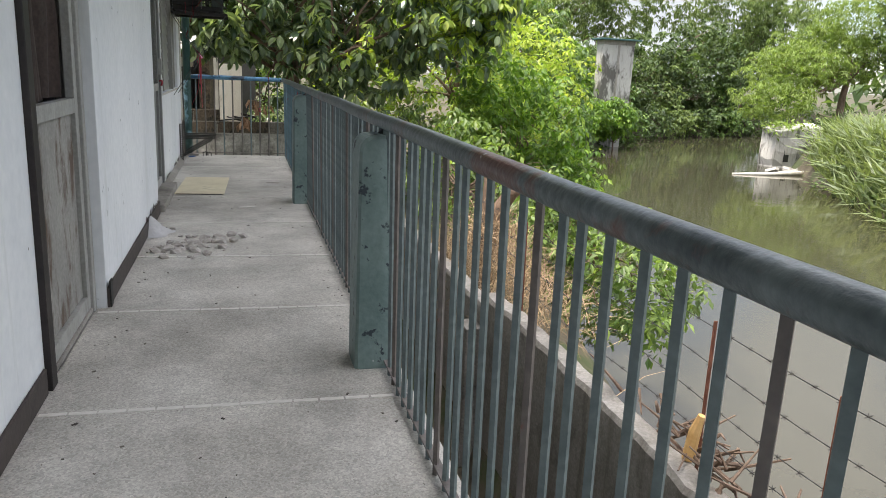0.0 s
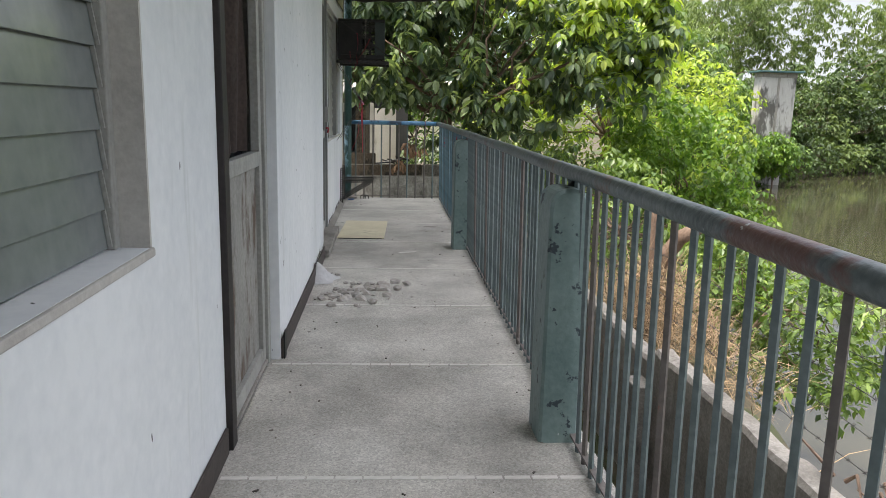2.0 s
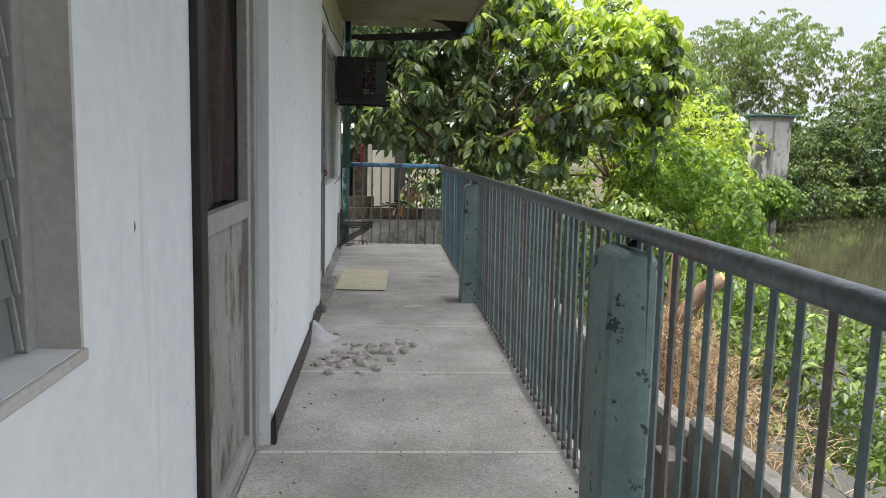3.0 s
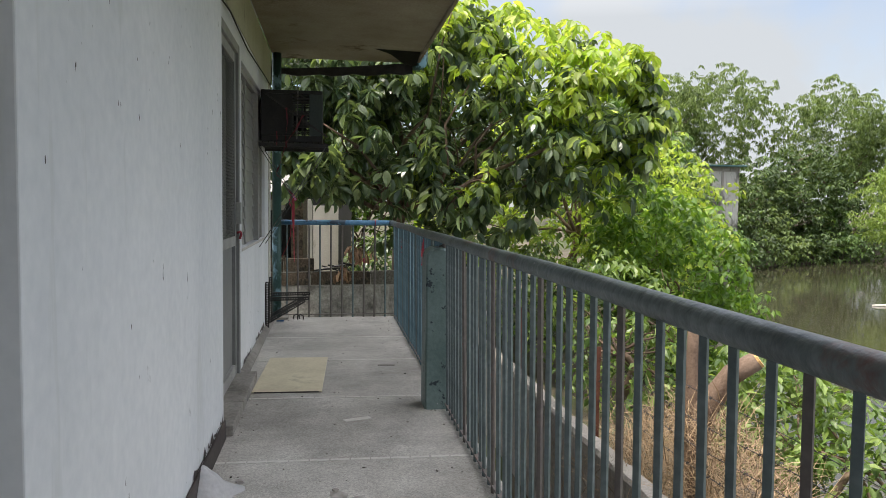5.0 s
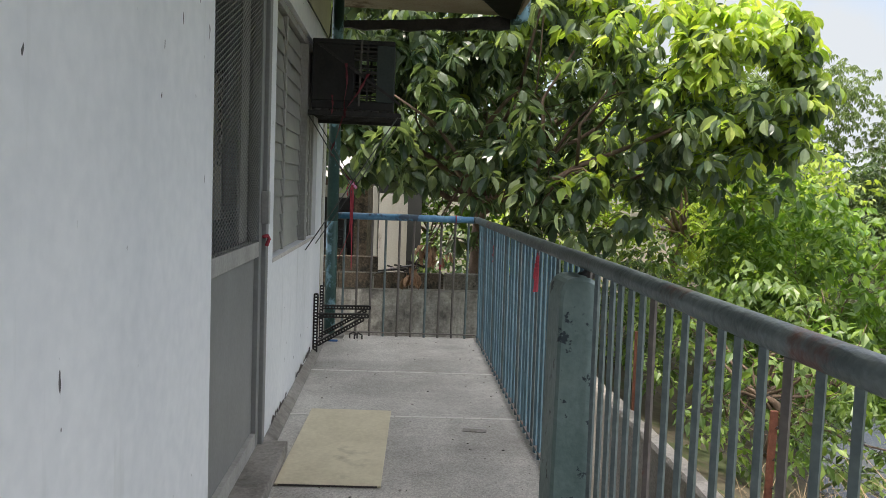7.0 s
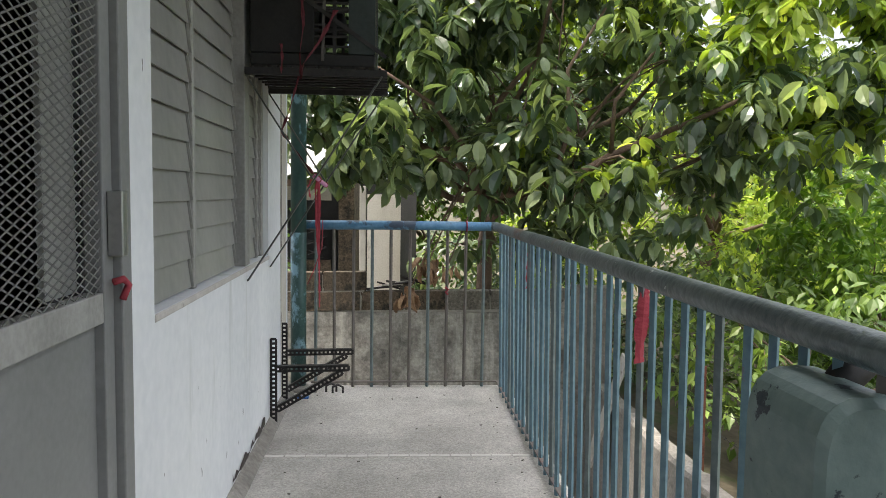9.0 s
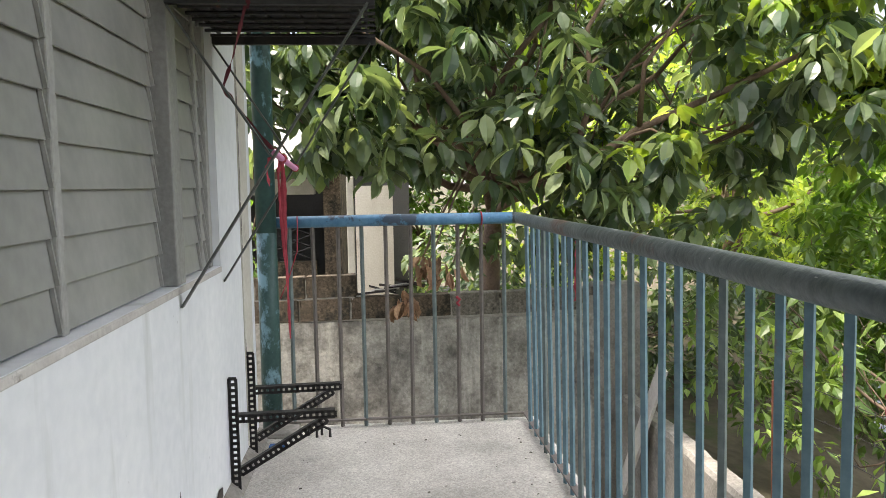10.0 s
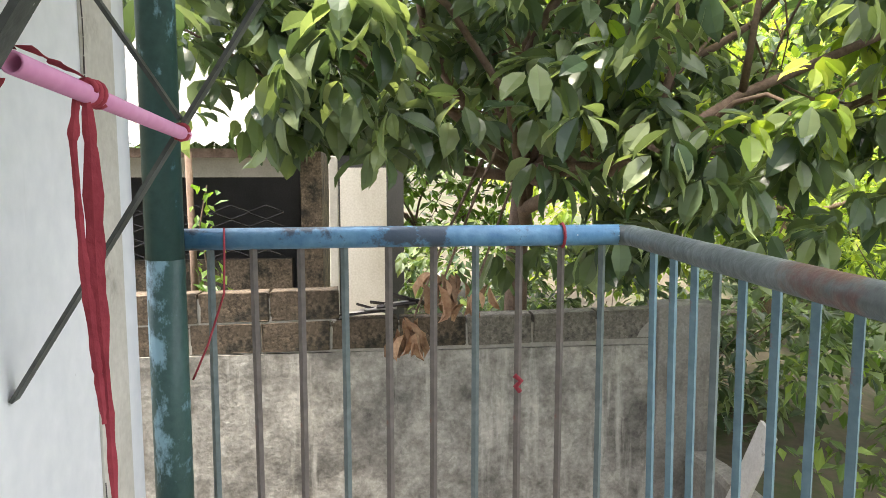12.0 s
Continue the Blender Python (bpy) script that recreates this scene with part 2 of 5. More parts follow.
M_DOOR = mat("stripped_grey_plywood", (0.20, 0.195, 0.18), (0.37, 0.36, 0.335), 4, 0.75, bump=0.2, stretch=(1, 1, 0.4), c3=(0.115, 0.08, 0.06), spots=0.515, spot_scale=5.5, edge=0.09, dash=(0.5, 0.49, 0.46))
M_DOOR2 = mat("grey_door_paint", (0.19, 0.195, 0.19), (0.25, 0.255, 0.25), 3, 0.55, bump=0.05)
# dark grey that puts the shade of unlit interiors into the colour
M_ROOM_SHADE = mat("room_shade_colour", (0.05, 0.05, 0.048), (0.09, 0.088, 0.085), 2, 0.9)
M_CURTAIN = mat("dark_brown_curtain", (0.022, 0.016, 0.014), (0.085, 0.06, 0.052), 4, 0.9, stretch=(1, 1, 0.25), c3=(0.10, 0.10, 0.085), spots=0.58, spot_scale=3, edge=0.12)
M_PLY = mat("yellowed_plywood", (0.56, 0.50, 0.35), (0.74, 0.68, 0.50), 3, 0.7, bump=0.08, c3=(0.30, 0.26, 0.17), spots=0.58, spot_scale=2.2, edge=0.16)
M_SOFFIT = mat("stained_soffit_board", (0.24, 0.20, 0.14), (0.42, 0.38, 0.30), 1.6, 0.85, bump=0.2, c3=(0.14, 0.10, 0.06), spots=0.58, spot_scale=1.3)
M_ROOF = mat("corrugated_roof_sheet", (0.40, 0.41, 0.42), (0.62, 0.63, 0.64), 3, 0.5, metal=0.3, c3=(0.3, 0.2, 0.15), spots=0.66)
M_ROOF_OLD = mat("dusty_corrugated_sheet", (0.24, 0.235, 0.225), (0.40, 0.39, 0.375), 3, 0.7, metal=0.1, c3=(0.2, 0.13, 0.09), spots=0.62)
M_STRIP = mat("dirty_beige_plaster", (0.46, 0.44, 0.38), (0.64, 0.62, 0.55), 3, 0.85, bump=0.25, c3=(0.30, 0.28, 0.23), spots=0.6, spot_scale=4, edge=0.12)
M_MORTAR = mat("pale_mortar", (0.26, 0.245, 0.21), (0.42, 0.40, 0.35), 9, 0.95, bump=0.6)
M_RED = mat("faded_red_cloth", (0.24, 0.028, 0.04), (0.42, 0.065, 0.085), 14, 0.9, bump=0.5, stretch=(1, 1, 0.3))
M_RED_D = mat("grimy_dark_red_cloth", (0.085, 0.016, 0.022), (0.17, 0.035, 0.045), 9, 0.9, bump=0.3)
M_PINK = mat("pink_plastic_pipe", (0.62, 0.24, 0.42), (0.72, 0.34, 0.52), 5, 0.4, bump=0.03)
M_BARK = mat("brown_bark", (0.09, 0.06, 0.042), (0.22, 0.155, 0.115), 8, 0.9, bump=0.7, stretch=(1, 1, 0.3))
M_CUT = mat("fresh_cut_wood", (0.55, 0.33, 0.12), (0.72, 0.48, 0.22), 10, 0.8)
M_STRAW = mat("dry_straw", (0.19, 0.13, 0.075), (0.36, 0.265, 0.165), 4, 0.9, isl=0.45, bump=0)
M_GROUND = mat("bank_soil", (0.045, 0.038, 0.026), (0.13, 0.11, 0.075), 1.2, 0.95, bump=0.6, fine=14, c3=(0.05, 0.065, 0.025), spots=0.5, spot_scale=0.6)
M_RUBBLE = mat("broken_cement", (0.30, 0.275, 0.25), (0.54, 0.51, 0.47), 9, 0.95, bump=0.5)
M_PLASTER = mat("spilt_plaster", (0.42, 0.42, 0.42), (0.58, 0.58, 0.58), 4, 0.9, bump=0.3)
M_WHITE = mat("sun_bleached_white_wall", (0.52, 0.48, 0.40), (0.78, 0.75, 0.68), 2, 0.85, c3=(0.36, 0.32, 0.26), spots=0.62, stretch=(1, 1, 0.4))
M_BEAM = mat("pale_concrete_beam", (0.40, 0.38, 0.33), (0.56, 0.54, 0.48), 4, 0.85)
M_FARWALL = mat("mouldy_white_plaster", (0.32, 0.31, 0.285), (0.56, 0.55, 0.52), 0.6, 0.9, c3=(0.10, 0.096, 0.085), spots=0.49, spot_scale=0.6, stretch=(1, 1, 0.4), streak=(0.16, 0.155, 0.14), streak_at=0.55)
M_DEADLEAF = mat("dry_brown_leaf", (0.20, 0.105, 0.06), (0.46, 0.30, 0.185), 12, 0.8, isl=0.45, bump=0)
M_TEAL_ROOF = mat("teal_fascia", (0.03, 0.08, 0.08), (0.06, 0.13, 0.13), 2, 0.6)
M_AC_GREEN = mat("faded_dark_green_sheet", (0.020, 0.032, 0.030), (0.045, 0.06, 0.056), 5, 0.55)
M_STRAP = mat("dusty_grey_strap", (0.07, 0.065, 0.06), (0.13, 0.125, 0.115), 9, 0.6)
M_STRUT = mat("grey_green_strut_paint", (0.04, 0.046, 0.042), (0.11, 0.118, 0.108), 9, 0.5, bump=0.3, dash=(0.4, 0.4, 0.38), dash_scale=(25, 25, 12))
M_STEEL = mat("bare_steel", (0.35, 0.35, 0.34), (0.5, 0.5, 0.48), 10, 0.4, metal=0.8)
M_MESH = mat("galvanised_mesh", (0.16, 0.16, 0.155), (0.27, 0.27, 0.26), 20, 0.5, metal=0.4, bump=0)
M_GRIT = mat("dark_grit", (0.05, 0.042, 0.035), (0.22, 0.20, 0.175), 30, 0.95, bump=0, isl=0.5)
M_BLUE = mat("blue_plastic", (0.02, 0.10, 0.30), (0.04, 0.16, 0.42), 8, 0.5)

L_MAIN = leaf_mat("broad_dark_leaf", (0.042, 0.078, 0.046), (0.245, 0.31, 0.16), 0.28, 0.36)
# light yellow-green that carries sunshine in the leaf colour
L_SUNLIT = leaf_mat("sunlit_yellow_green_leaf", (0.18, 0.28, 0.045), (0.43, 0.49, 0.11), 0.4, 0.42)
L_SHRUB = leaf_mat("bright_shrub_leaf", (0.06, 0.135, 0.02), (0.19, 0.295, 0.046), 0.42, 0.38)
L_IVY = leaf_mat("vine_leaf", (0.06, 0.115, 0.03), (0.24, 0.33, 0.09), 0.42, 0.36)
L_FAR = leaf_mat("far_tree_leaf", (0.085, 0.13, 0.045), (0.21, 0.28, 0.11), 0.55, 0.35)
L_FARD = leaf_mat("far_dark_leaf", (0.035, 0.065, 0.024), (0.115, 0.175, 0.055), 0.55, 0.3)
L_HILL = leaf_mat("mid_green_leaf", (0.045, 0.095, 0.026), (0.155, 0.24, 0.07), 0.45, 0.32)
L_LIME = leaf_mat("feathery_lime_leaf", (0.11, 0.17, 0.035), (0.22, 0.30, 0.075), 0.5, 0.35)
L_GRASS = leaf_mat("reed_blade", (0.11, 0.15, 0.07), (0.23, 0.285, 0.14), 0.5, 0.3)


# ---- builders ----
def part(name, bm, material, parent=None, label="", smooth=False):
    me = bpy.data.meshes.new(name)
    bm.to_mesh(me)
    bm.free()
    me.materials.append(material)
    if smooth:
        me.polygons.foreach_set("use_smooth", [True] * len(me.polygons))
    ob = new(name, me)
    if parent:
        ob.parent = parent
    if label:
        ob["label"] = label
    return ob


def raw(name, verts, faces, material, parent=None, label="", smooth=False):
    me = bpy.data.meshes.new(name)
    me.from_pydata(verts, [], faces)
    me.materials.append(material)
    if smooth:
        me.polygons.foreach_set("use_smooth", [True] * len(me.polygons))
    ob = new(name, me)
    if parent:
        ob.parent = parent
    if label:
        ob["label"] = label
    return ob


def box(bm, x0, x1, y0, y1, z0, z1, bevel=0.0, m=None):
    b2 = bmesh.new()
    bmesh.ops.create_cube(b2, size=1, matrix=Matrix.Translation(((x0 + x1) / 2, (y0 + y1) / 2, (z0 + z1) / 2)) @ Matrix.Diagonal((x1 - x0, y1 - y0, z1 - z0, 1)))
    if bevel:
        bmesh.ops.bevel(b2, geom=b2.edges[:], offset=bevel, segments=2, affect="EDGES", profile=0.5)
    if m is not None:
        bmesh.ops.transform(b2, matrix=m, verts=b2.verts)
    merge(bm, b2)
    return bm


def merge(bm, b2):
    table = [bm.verts.new(v.co) for v in b2.verts]
    b2.verts.index_update()
    for f in b2.faces:
        bm.faces.new([table[v.index] for v in f.verts])
    b2.free()


def boxed(*a, **k):
    return box(bmesh.new(), *a, **k)


def tube(bm, pts, radii, sides=10, caps=True):
    """A round bar along a line of points, with a radius for each point or one for all."""
    pts = [Vector(p) for p in pts]
    if not isinstance(radii, (list, tuple)):
        radii = [radii] * len(pts)
    rings, ref = [], None
    for i, p in enumerate(pts):
        d = (pts[min(i + 1, len(pts) - 1)] - pts[max(i - 1, 0)]).normalized()
        if ref is None:
            ref = d.orthogonal().normalized()
        u = (ref - d * ref.dot(d)).normalized()
        ref = u
        w = d.cross(u)
        rings.append([bm.verts.new(p + (u * math.cos(a) + w * math.sin(a)) * radii[i]) for a in (2 * math.pi * k / sides for k in range(sides))])
    for a, b in zip(rings, rings[1:]):
        for k in range(sides):
            bm.faces.new((a[k], a[(k + 1) % sides], b[(k + 1) % sides], b[k]))
    if caps:
        bm.faces.new(rings[0][::-1])
        bm.faces.new(rings[-1])
    return bm


def flatbar(bm, a, b, width, thick, side=(0, 1, 0)):
    """A flat bar from a to b, its width along side."""
    a, b = Vector(a), Vector(b)
    d = (b - a).normalized()
    s = Vector(side)
    s = (s - d * s.dot(d)).normalized() * width / 2
    t = d.cross(s).normalized() * thick / 2
    vs = [bm.verts.new(p + i * s + j * t) for p in (a, b) for i, j in ((-1, -1), (1, -1), (1, 1), (-1, 1))]
    for f in ((3, 2, 1, 0), (4, 5, 6, 7), (0, 1, 5, 4), (1, 2, 6, 5), (2, 3, 7, 6), (3, 0, 4, 7)):
        bm.faces.new([vs[i] for i in f])
    return bm


def thing(name, label, category, group="", kind=""):
    return tagged(new(name), label, category, group, kind)


rng = np.random.default_rng(7)
LEAF_BROAD = (np.array([(0, 0, 0), (-0.18, 0.22, 0.06), (0, 0.24, 0), (0.18, 0.22, 0.06), (-0.26, 0.5, 0.05), (0, 0.52, -0.03), (0.26, 0.5, 0.05), (-0.17, 0.8, -0.03), (0, 0.8, -0.10), (0.17, 0.8, -0.03), (0, 1.0, -0.22)]),
              [(0, 2, 1), (0, 3, 2), (1, 2, 5, 4), (2, 3, 6, 5), (4, 5, 8, 7), (5, 6, 9, 8), (7, 8, 10), (8, 9, 10)])
LEAF_SMALL = (np.array([(0, 0, 0), (-0.25, 0.45, 0.06), (0, 0.5, -0.02), (0.25, 0.45, 0.06), (0, 1.0, -0.1)]), [(0, 2, 1), (0, 3, 2), (1, 2, 4), (2, 3, 4)])
LEAF_NARROW = (LEAF_SMALL[0] * (0.5, 1, 1), LEAF_SMALL[1])
LEAF_CURL = (LEAF_BROAD[0] * (0.62, 1, 1) + np.array([(0, 0, 0), (0, 0, 0.10), (0, 0, 0), (0, 0, 0.10), (0.03, 0, 0.16), (0, 0, 0), (0, 0, 0.18), (0, 0, 0.12), (0.05, 0, 0.02), (0, 0, 0.16), (0.12, -0.06, 0.10)]), LEAF_BROAD[1])
LEAF_BLADE = (np.array([(-0.02, 0, 0), (0.02, 0, 0), (-0.022, 0.5, 0.0), (0.022, 0.5, 0.0), (0, 1.0, -0.25)]), [(0, 1, 3, 2), (2, 3, 4)])


def foliage(name, pos, way, size, shape, material, parent=None, label="", up=None):
    """Leaves as one mesh: for each a foot, a direction and a length."""
    tv, tf = shape
    pos, way, size = np.asarray(pos, float), np.asarray(way, float), np.asarray(size, float)
    way = way / np.linalg.norm(way, axis=1, keepdims=True)
    up = np.tile((0.0, 0.0, 1.0), (len(pos), 1)) if up is None else np.asarray(up, float)
    up = up + rng.normal(0, 0.35, up.shape)
    side = np.cross(way, up)
    side /= np.linalg.norm(side, axis=1, keepdims=True) + 1e-9
    nor = np.cross(side, way)
    v = pos[:, None] + size[:, None, None] * (tv[None, :, 0:1] * side[:, None] + tv[None, :, 1:2] * way[:, None] + tv[None, :, 2:3] * nor[:, None])
    k, faces = len(tv), []
    for i in range(len(pos)):
        o = i * k
        faces += [tuple(o + j for j in f) for f in tf]
    return raw(name, v.reshape(-1, 3).tolist(), faces, material, parent, label)


def blob_points(blobs, count, inner=0.35, gap=-0.22):
    """Points in and near the skin of a set of ellipsoids (centre, radii), with their outward way, unevenly crowded."""
    w = np.array([b[3] * b[4] + b[4] * b[5] + b[3] * b[5] for b in blobs])
    pick = rng.choice(len(blobs), count, p=w / w.sum())
    d = rng.normal(size=(count, 3))
    d /= np.linalg.norm(d, axis=1, keepdims=True)
    c, r = np.array([b[:3] for b in blobs])[pick], np.array([b[3:] for b in blobs])[pick]
    lump = np.array([noise.noise(Vector(q) * 2.3 + Vector((7, 3, 1)) * int(i)) for q, i in zip(d, pick)])
    s = (1 - inner * rng.random(count) ** 1.6) * (1 + 0.28 * lump)
    p = c + d * r * s[:, None]
    keep = np.array([noise.noise(Vector(q) * (2.4 / float(r.mean()) ** 0.5)) > gap for q in p])
    return p[keep], d[keep]


def whorls(tips, out, per, size, droop, jitter=0.35):
    """Leaves in rosettes round twig tips, falling outward."""
    n = len(tips)
    a = rng.random((n, 1)) * 6.28 + np.arange(per)[None] * (6.28 / per) + rng.normal(0, 0.3, (n, per))
    ax = out * 0.5 + np.array((0, 0, 0.8))
    ax /= np.linalg.norm(ax, axis=1, keepdims=True)
    u = np.cross(ax, (0.31, 0.9, 0.2))
    u /= np.linalg.norm(u, axis=1, keepdims=True)
    w = np.cross(ax, u)
    lean = rng.normal(-droop, jitter, (n, per))
    way = u[:, None] * np.cos(a)[..., None] + w[:, None] * np.sin(a)[..., None] + ax[:, None] * lean[..., None] * 0.9
    way[..., 2] -= 0.25
    pos = tips[:, None] + way * 0.03 - ax[:, None] * rng.random((n, per))[..., None] * 0.08
    sz = size * rng.uniform(0.65, 1.15, (n, per))
    upv = np.broadcast_to(ax[:, None], way.shape)
    return pos.reshape(-1, 3), way.reshape(-1, 3), sz.reshape(-1), upv.reshape(-1, 3)

# ---- balcony floor ----
Y_END = 10.45
floor = tagged(part("floor", boxed(-0.912, 0.60, -4.0, Y_END, -0.2, 0.0), M_FLOOR), "worn grey washed-pebble balcony floor, dusty", "floor", kind="structure")
beam = tagged(part("trim_slab_beam", boxed(-0.86, 0.52, -4.0, Y_END - 0.06, -0.5, -0.203), M_CEMENT), "grey cement beam under the balcony slab", "beam", kind="structure")

# ---- house walls ----
XN, XB, XF, Y_B, Y_JOG, Y_WALL = -0.70, -0.65, -0.73, 4.05, 6.43, 10.34


def wall_with(name, label, x0, x1, y0, y1, z0, z1, holes, material):
    """A wall along y with openings (y0, y1, z0, z1) right through it."""
    bm, y = bmesh.new(), y0
    for a, b, c, d in holes:
        box(bm, x0, x1, y, a, z0, z1)
        if c > z0 + 0.01:
            box(bm, x0, x1, a, b, z0, c)
        box(bm, x0, x1, a, b, d, z1)
        y = b
    box(bm, x0, x1, y, y1, z0, z1)
    bmesh.ops.remove_doubles(bm, verts=bm.verts, dist=1e-5)
    return tagged(part(name, bm, material), label, "wall", kind="structure")


W1 = (0.55, 2.385, 0.865, 2.15)
D1 = (3.09, 4.048, 0.0, 2.16)
D2 = (6.47, 7.70, 0.0, 2.19)
W2 = (7.897, 9.665, 0.865, 2.14)
wall_near = wall_with("wall_east_1", "white-painted plaster wall with scuffs and drips", -0.86, XN, -4.0, Y_B, -2.2, 2.68, [W1, D1], M_WALL)
wall_mid = tagged(part("wall_east_4", boxed(-0.86, XB, Y_B + 0.001, Y_JOG, -2.2, 2.68, 0.004), M_WALL), "white-painted plaster wall between the doors, scuffed", "wall", kind="structure")
wall_far = wall_with("wall_east_2", "white-painted plaster wall with peeling foot", -0.91, XF, Y_JOG + 0.002, Y_WALL, -2.2, 2.33, [D2, W2], M_WALL)
tagged(part("wall_east_3", boxed(-0.908, XF + 0.004, Y_JOG + 0.002, Y_WALL, 2.333, 2.68), M_WALL_BAND), "dull yellow wall band under the eave", "wall", kind="structure")
tagged(part("wall_north", boxed(-6.0, -0.914, Y_WALL - 0.16, Y_WALL, -2.2, 2.9), M_WALL), "white plaster end wall of the house", "wall", kind="structure")
tagged(part("wall_south", boxed(-6.0, -0.863, -4.0, -3.85, -2.2, 2.9), M_WALL), "white plaster back wall of the house", "wall", kind="structure")
# inner faces get the dark shade colour so the rooms read as dim
tagged(part("wall_west", boxed(-6.2, -6.003, -4.0, Y_WALL, -2.2, 2.9), M_ROOM_SHADE), "dim inner wall of the house", "wall", kind="structure")
tagged(part("wall_room_back", boxed(-2.6, -2.5, -3.84, Y_WALL - 0.165, -0.1, 2.62), M_ROOM_SHADE), "dim inner room wall", "wall", kind="structure")
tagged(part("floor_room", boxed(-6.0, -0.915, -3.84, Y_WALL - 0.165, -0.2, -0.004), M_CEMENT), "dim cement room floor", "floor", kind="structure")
tagged(part("ceiling_room", boxed(-6.0, -0.915, -3.84, Y_WALL - 0.165, 2.63, 2.7), M_ROOM_SHADE), "dim room ceiling", "ceiling", kind="structure")
for i, (xw, a, b) in enumerate(((XN, -4.0, D1[0] - 0.02), (XB, Y_B + 0.004, Y_JOG - 0.003))):
    tagged(part("baseboard_%d" % (i + 1), boxed(xw + 0.001, xw + 0.012, a, b, 0.002, 0.10, 0.003), M_BASE), "dark brown painted skirting band, chipped", "baseboard", kind="structure")
# sloping cement fillet along the far wall's foot
bm = bmesh.new()
prof = [(XF + 0.001, 0.0), (XF + 0.05, 0.002), (XF + 0.018, 0.03), (XF + 0.001, 0.045)]
ends = [[bm.verts.new((x, y, z)) for x, z in prof] for y in (D2[1] + 0.03, Y_WALL - 0.02)]
for k in range(4):
    bm.faces.new((ends[0][k], ends[0][(k + 1) % 4], ends[1][(k + 1) % 4], ends[1][k]))
bm.faces.new(ends[0][::-1])
bm.faces.new(ends[1])
tagged(part("trim_fillet", bm, M_CEMENT), "grey cement fillet along the wall foot, cracked", "trim", kind="structure")

# ---- eave ----
tagged(part("ceiling_eave", boxed(-0.72, 0.76, -4.0, 10.62, 2.685, 2.71), M_SOFFIT), "water-stained plywood eave soffit, sagging", "ceiling", kind="structure")
roof = tagged(new("roof"), "corrugated metal lean-to roof over the balcony", "roof", kind="structure")
verts, faces, nx = [], [], 150
for i in range(nx * 4 + 1):
    y = -4.2 + 14.95 * i / (nx * 4)
    zz = 0.012 * math.cos(2 * math.pi * i / 4)
    verts += [(0.86, y, 2.83 + zz), (-6.4, y, 4.0 + zz)]
faces = [(2 * i, 2 * i + 2, 2 * i + 3, 2 * i + 1) for i in range(nx * 4)]
raw("sheet", verts, faces, M_ROOF, roof)
part("fascia", boxed(0.762, 0.785, -4.0, 10.64, 2.66, 2.80), M_SOFFIT, roof, "rotten wooden fascia board")

# ---- ground, river ----
RIVER = [(5.6, -60, 4.6), (6.6, -10, 4.4), (7.9, 3, 4.3), (9.6, 9, 4.9), (12.0, 15, 5.4), (16.0, 23, 5.3), (21.5, 33, 5.0), (27.5, 42, 4.8), (38, 50, 4.6), (60, 57, 5), (140, 70, 6)]


def river_depth(x, y):
    """How far inside the river's edge a place lies (negative on land)."""
    best = -1e9
    for (ax, ay, aw), (bx, by, bw) in zip(RIVER, RIVER[1:]):
        dx, dy = bx - ax, by - ay
        t = np.clip(((x - ax) * dx + (y - ay) * dy) / (dx * dx + dy * dy), 0, 1)
        d = np.hypot(x - ax - t * dx, y - ay - t * dy)
        best = np.maximum(best, aw + t * (bw - aw) - d)
    return best


WATER = -2.8


def ground_z(x, y):
    """Height of the bank: steep at the water, level behind it, and low beside the house."""
    d = -river_depth(x, y)
    z = WATER - 0.8 + 2.6 / (1 + np.exp(-(d - 0.5) * 2.6)) + 0.25 * np.sin(x * 0.9 + 1) * np.sin(y * 0.7)
    lane = (x < 1.86) & (y < 13.1)
    return np.where(lane, -2.0, z)


gx = np.concatenate([np.linspace(-900, -30, 12), np.linspace(-25, -2, 12), np.linspace(-1, 9, 41), np.linspace(9.6, 45, 60), np.linspace(48, 160, 24), np.linspace(180, 1200, 12)])
gy = np.concatenate([np.linspace(-900, -30, 12), np.linspace(-25, -1, 12), np.linspace(0, 20, 61), np.linspace(20.6, 70, 70), np.linspace(74, 160, 16), np.linspace(180, 1500, 12)])
XX, YY = np.meshgrid(gx, gy)
ZZ = ground_z(XX, YY)
ny, nx = XX.shape
idx = np.arange(ny * nx).reshape(ny, nx)
quads = np.stack([idx[:-1, :-1], idx[:-1, 1:], idx[1:, 1:], idx[1:, :-1]], -1).reshape(-1, 4)
tagged(raw("ground", np.stack([XX, YY, ZZ], -1).reshape(-1, 3).tolist(), quads.tolist(), M_GROUND, smooth=True), "muddy river bank with weeds and litter", "ground", kind="structure")

M_WATER = bpy.data.materials.new("murky_green_river_water")
M_WATER.use_nodes = True
n, l = M_WATER.node_tree.nodes, M_WATER.node_tree.links
b = n["Principled BSDF"]
b.inputs["Base Color"].default_value = (0.042, 0.040, 0.026, 1)
b.inputs["Roughness"].default_value, b.inputs["IOR"].default_value = 0.05, 1.42
co, no, bp = n.new("ShaderNodeTexCoord"), n.new("ShaderNodeTexNoise"), n.new("ShaderNodeBump")
no.inputs["Scale"].default_value, no.inputs["Detail"].default_value = 1.3, 4
bp.inputs["Strength"].default_value, bp.inputs["Distance"].default_value = 0.12, 0.05
l.new(co.outputs["Object"], no.inputs["Vector"])
l.new(no.outputs["Fac"], bp.inputs["Height"])
l.new(bp.outputs["Normal"], b.inputs["Normal"])
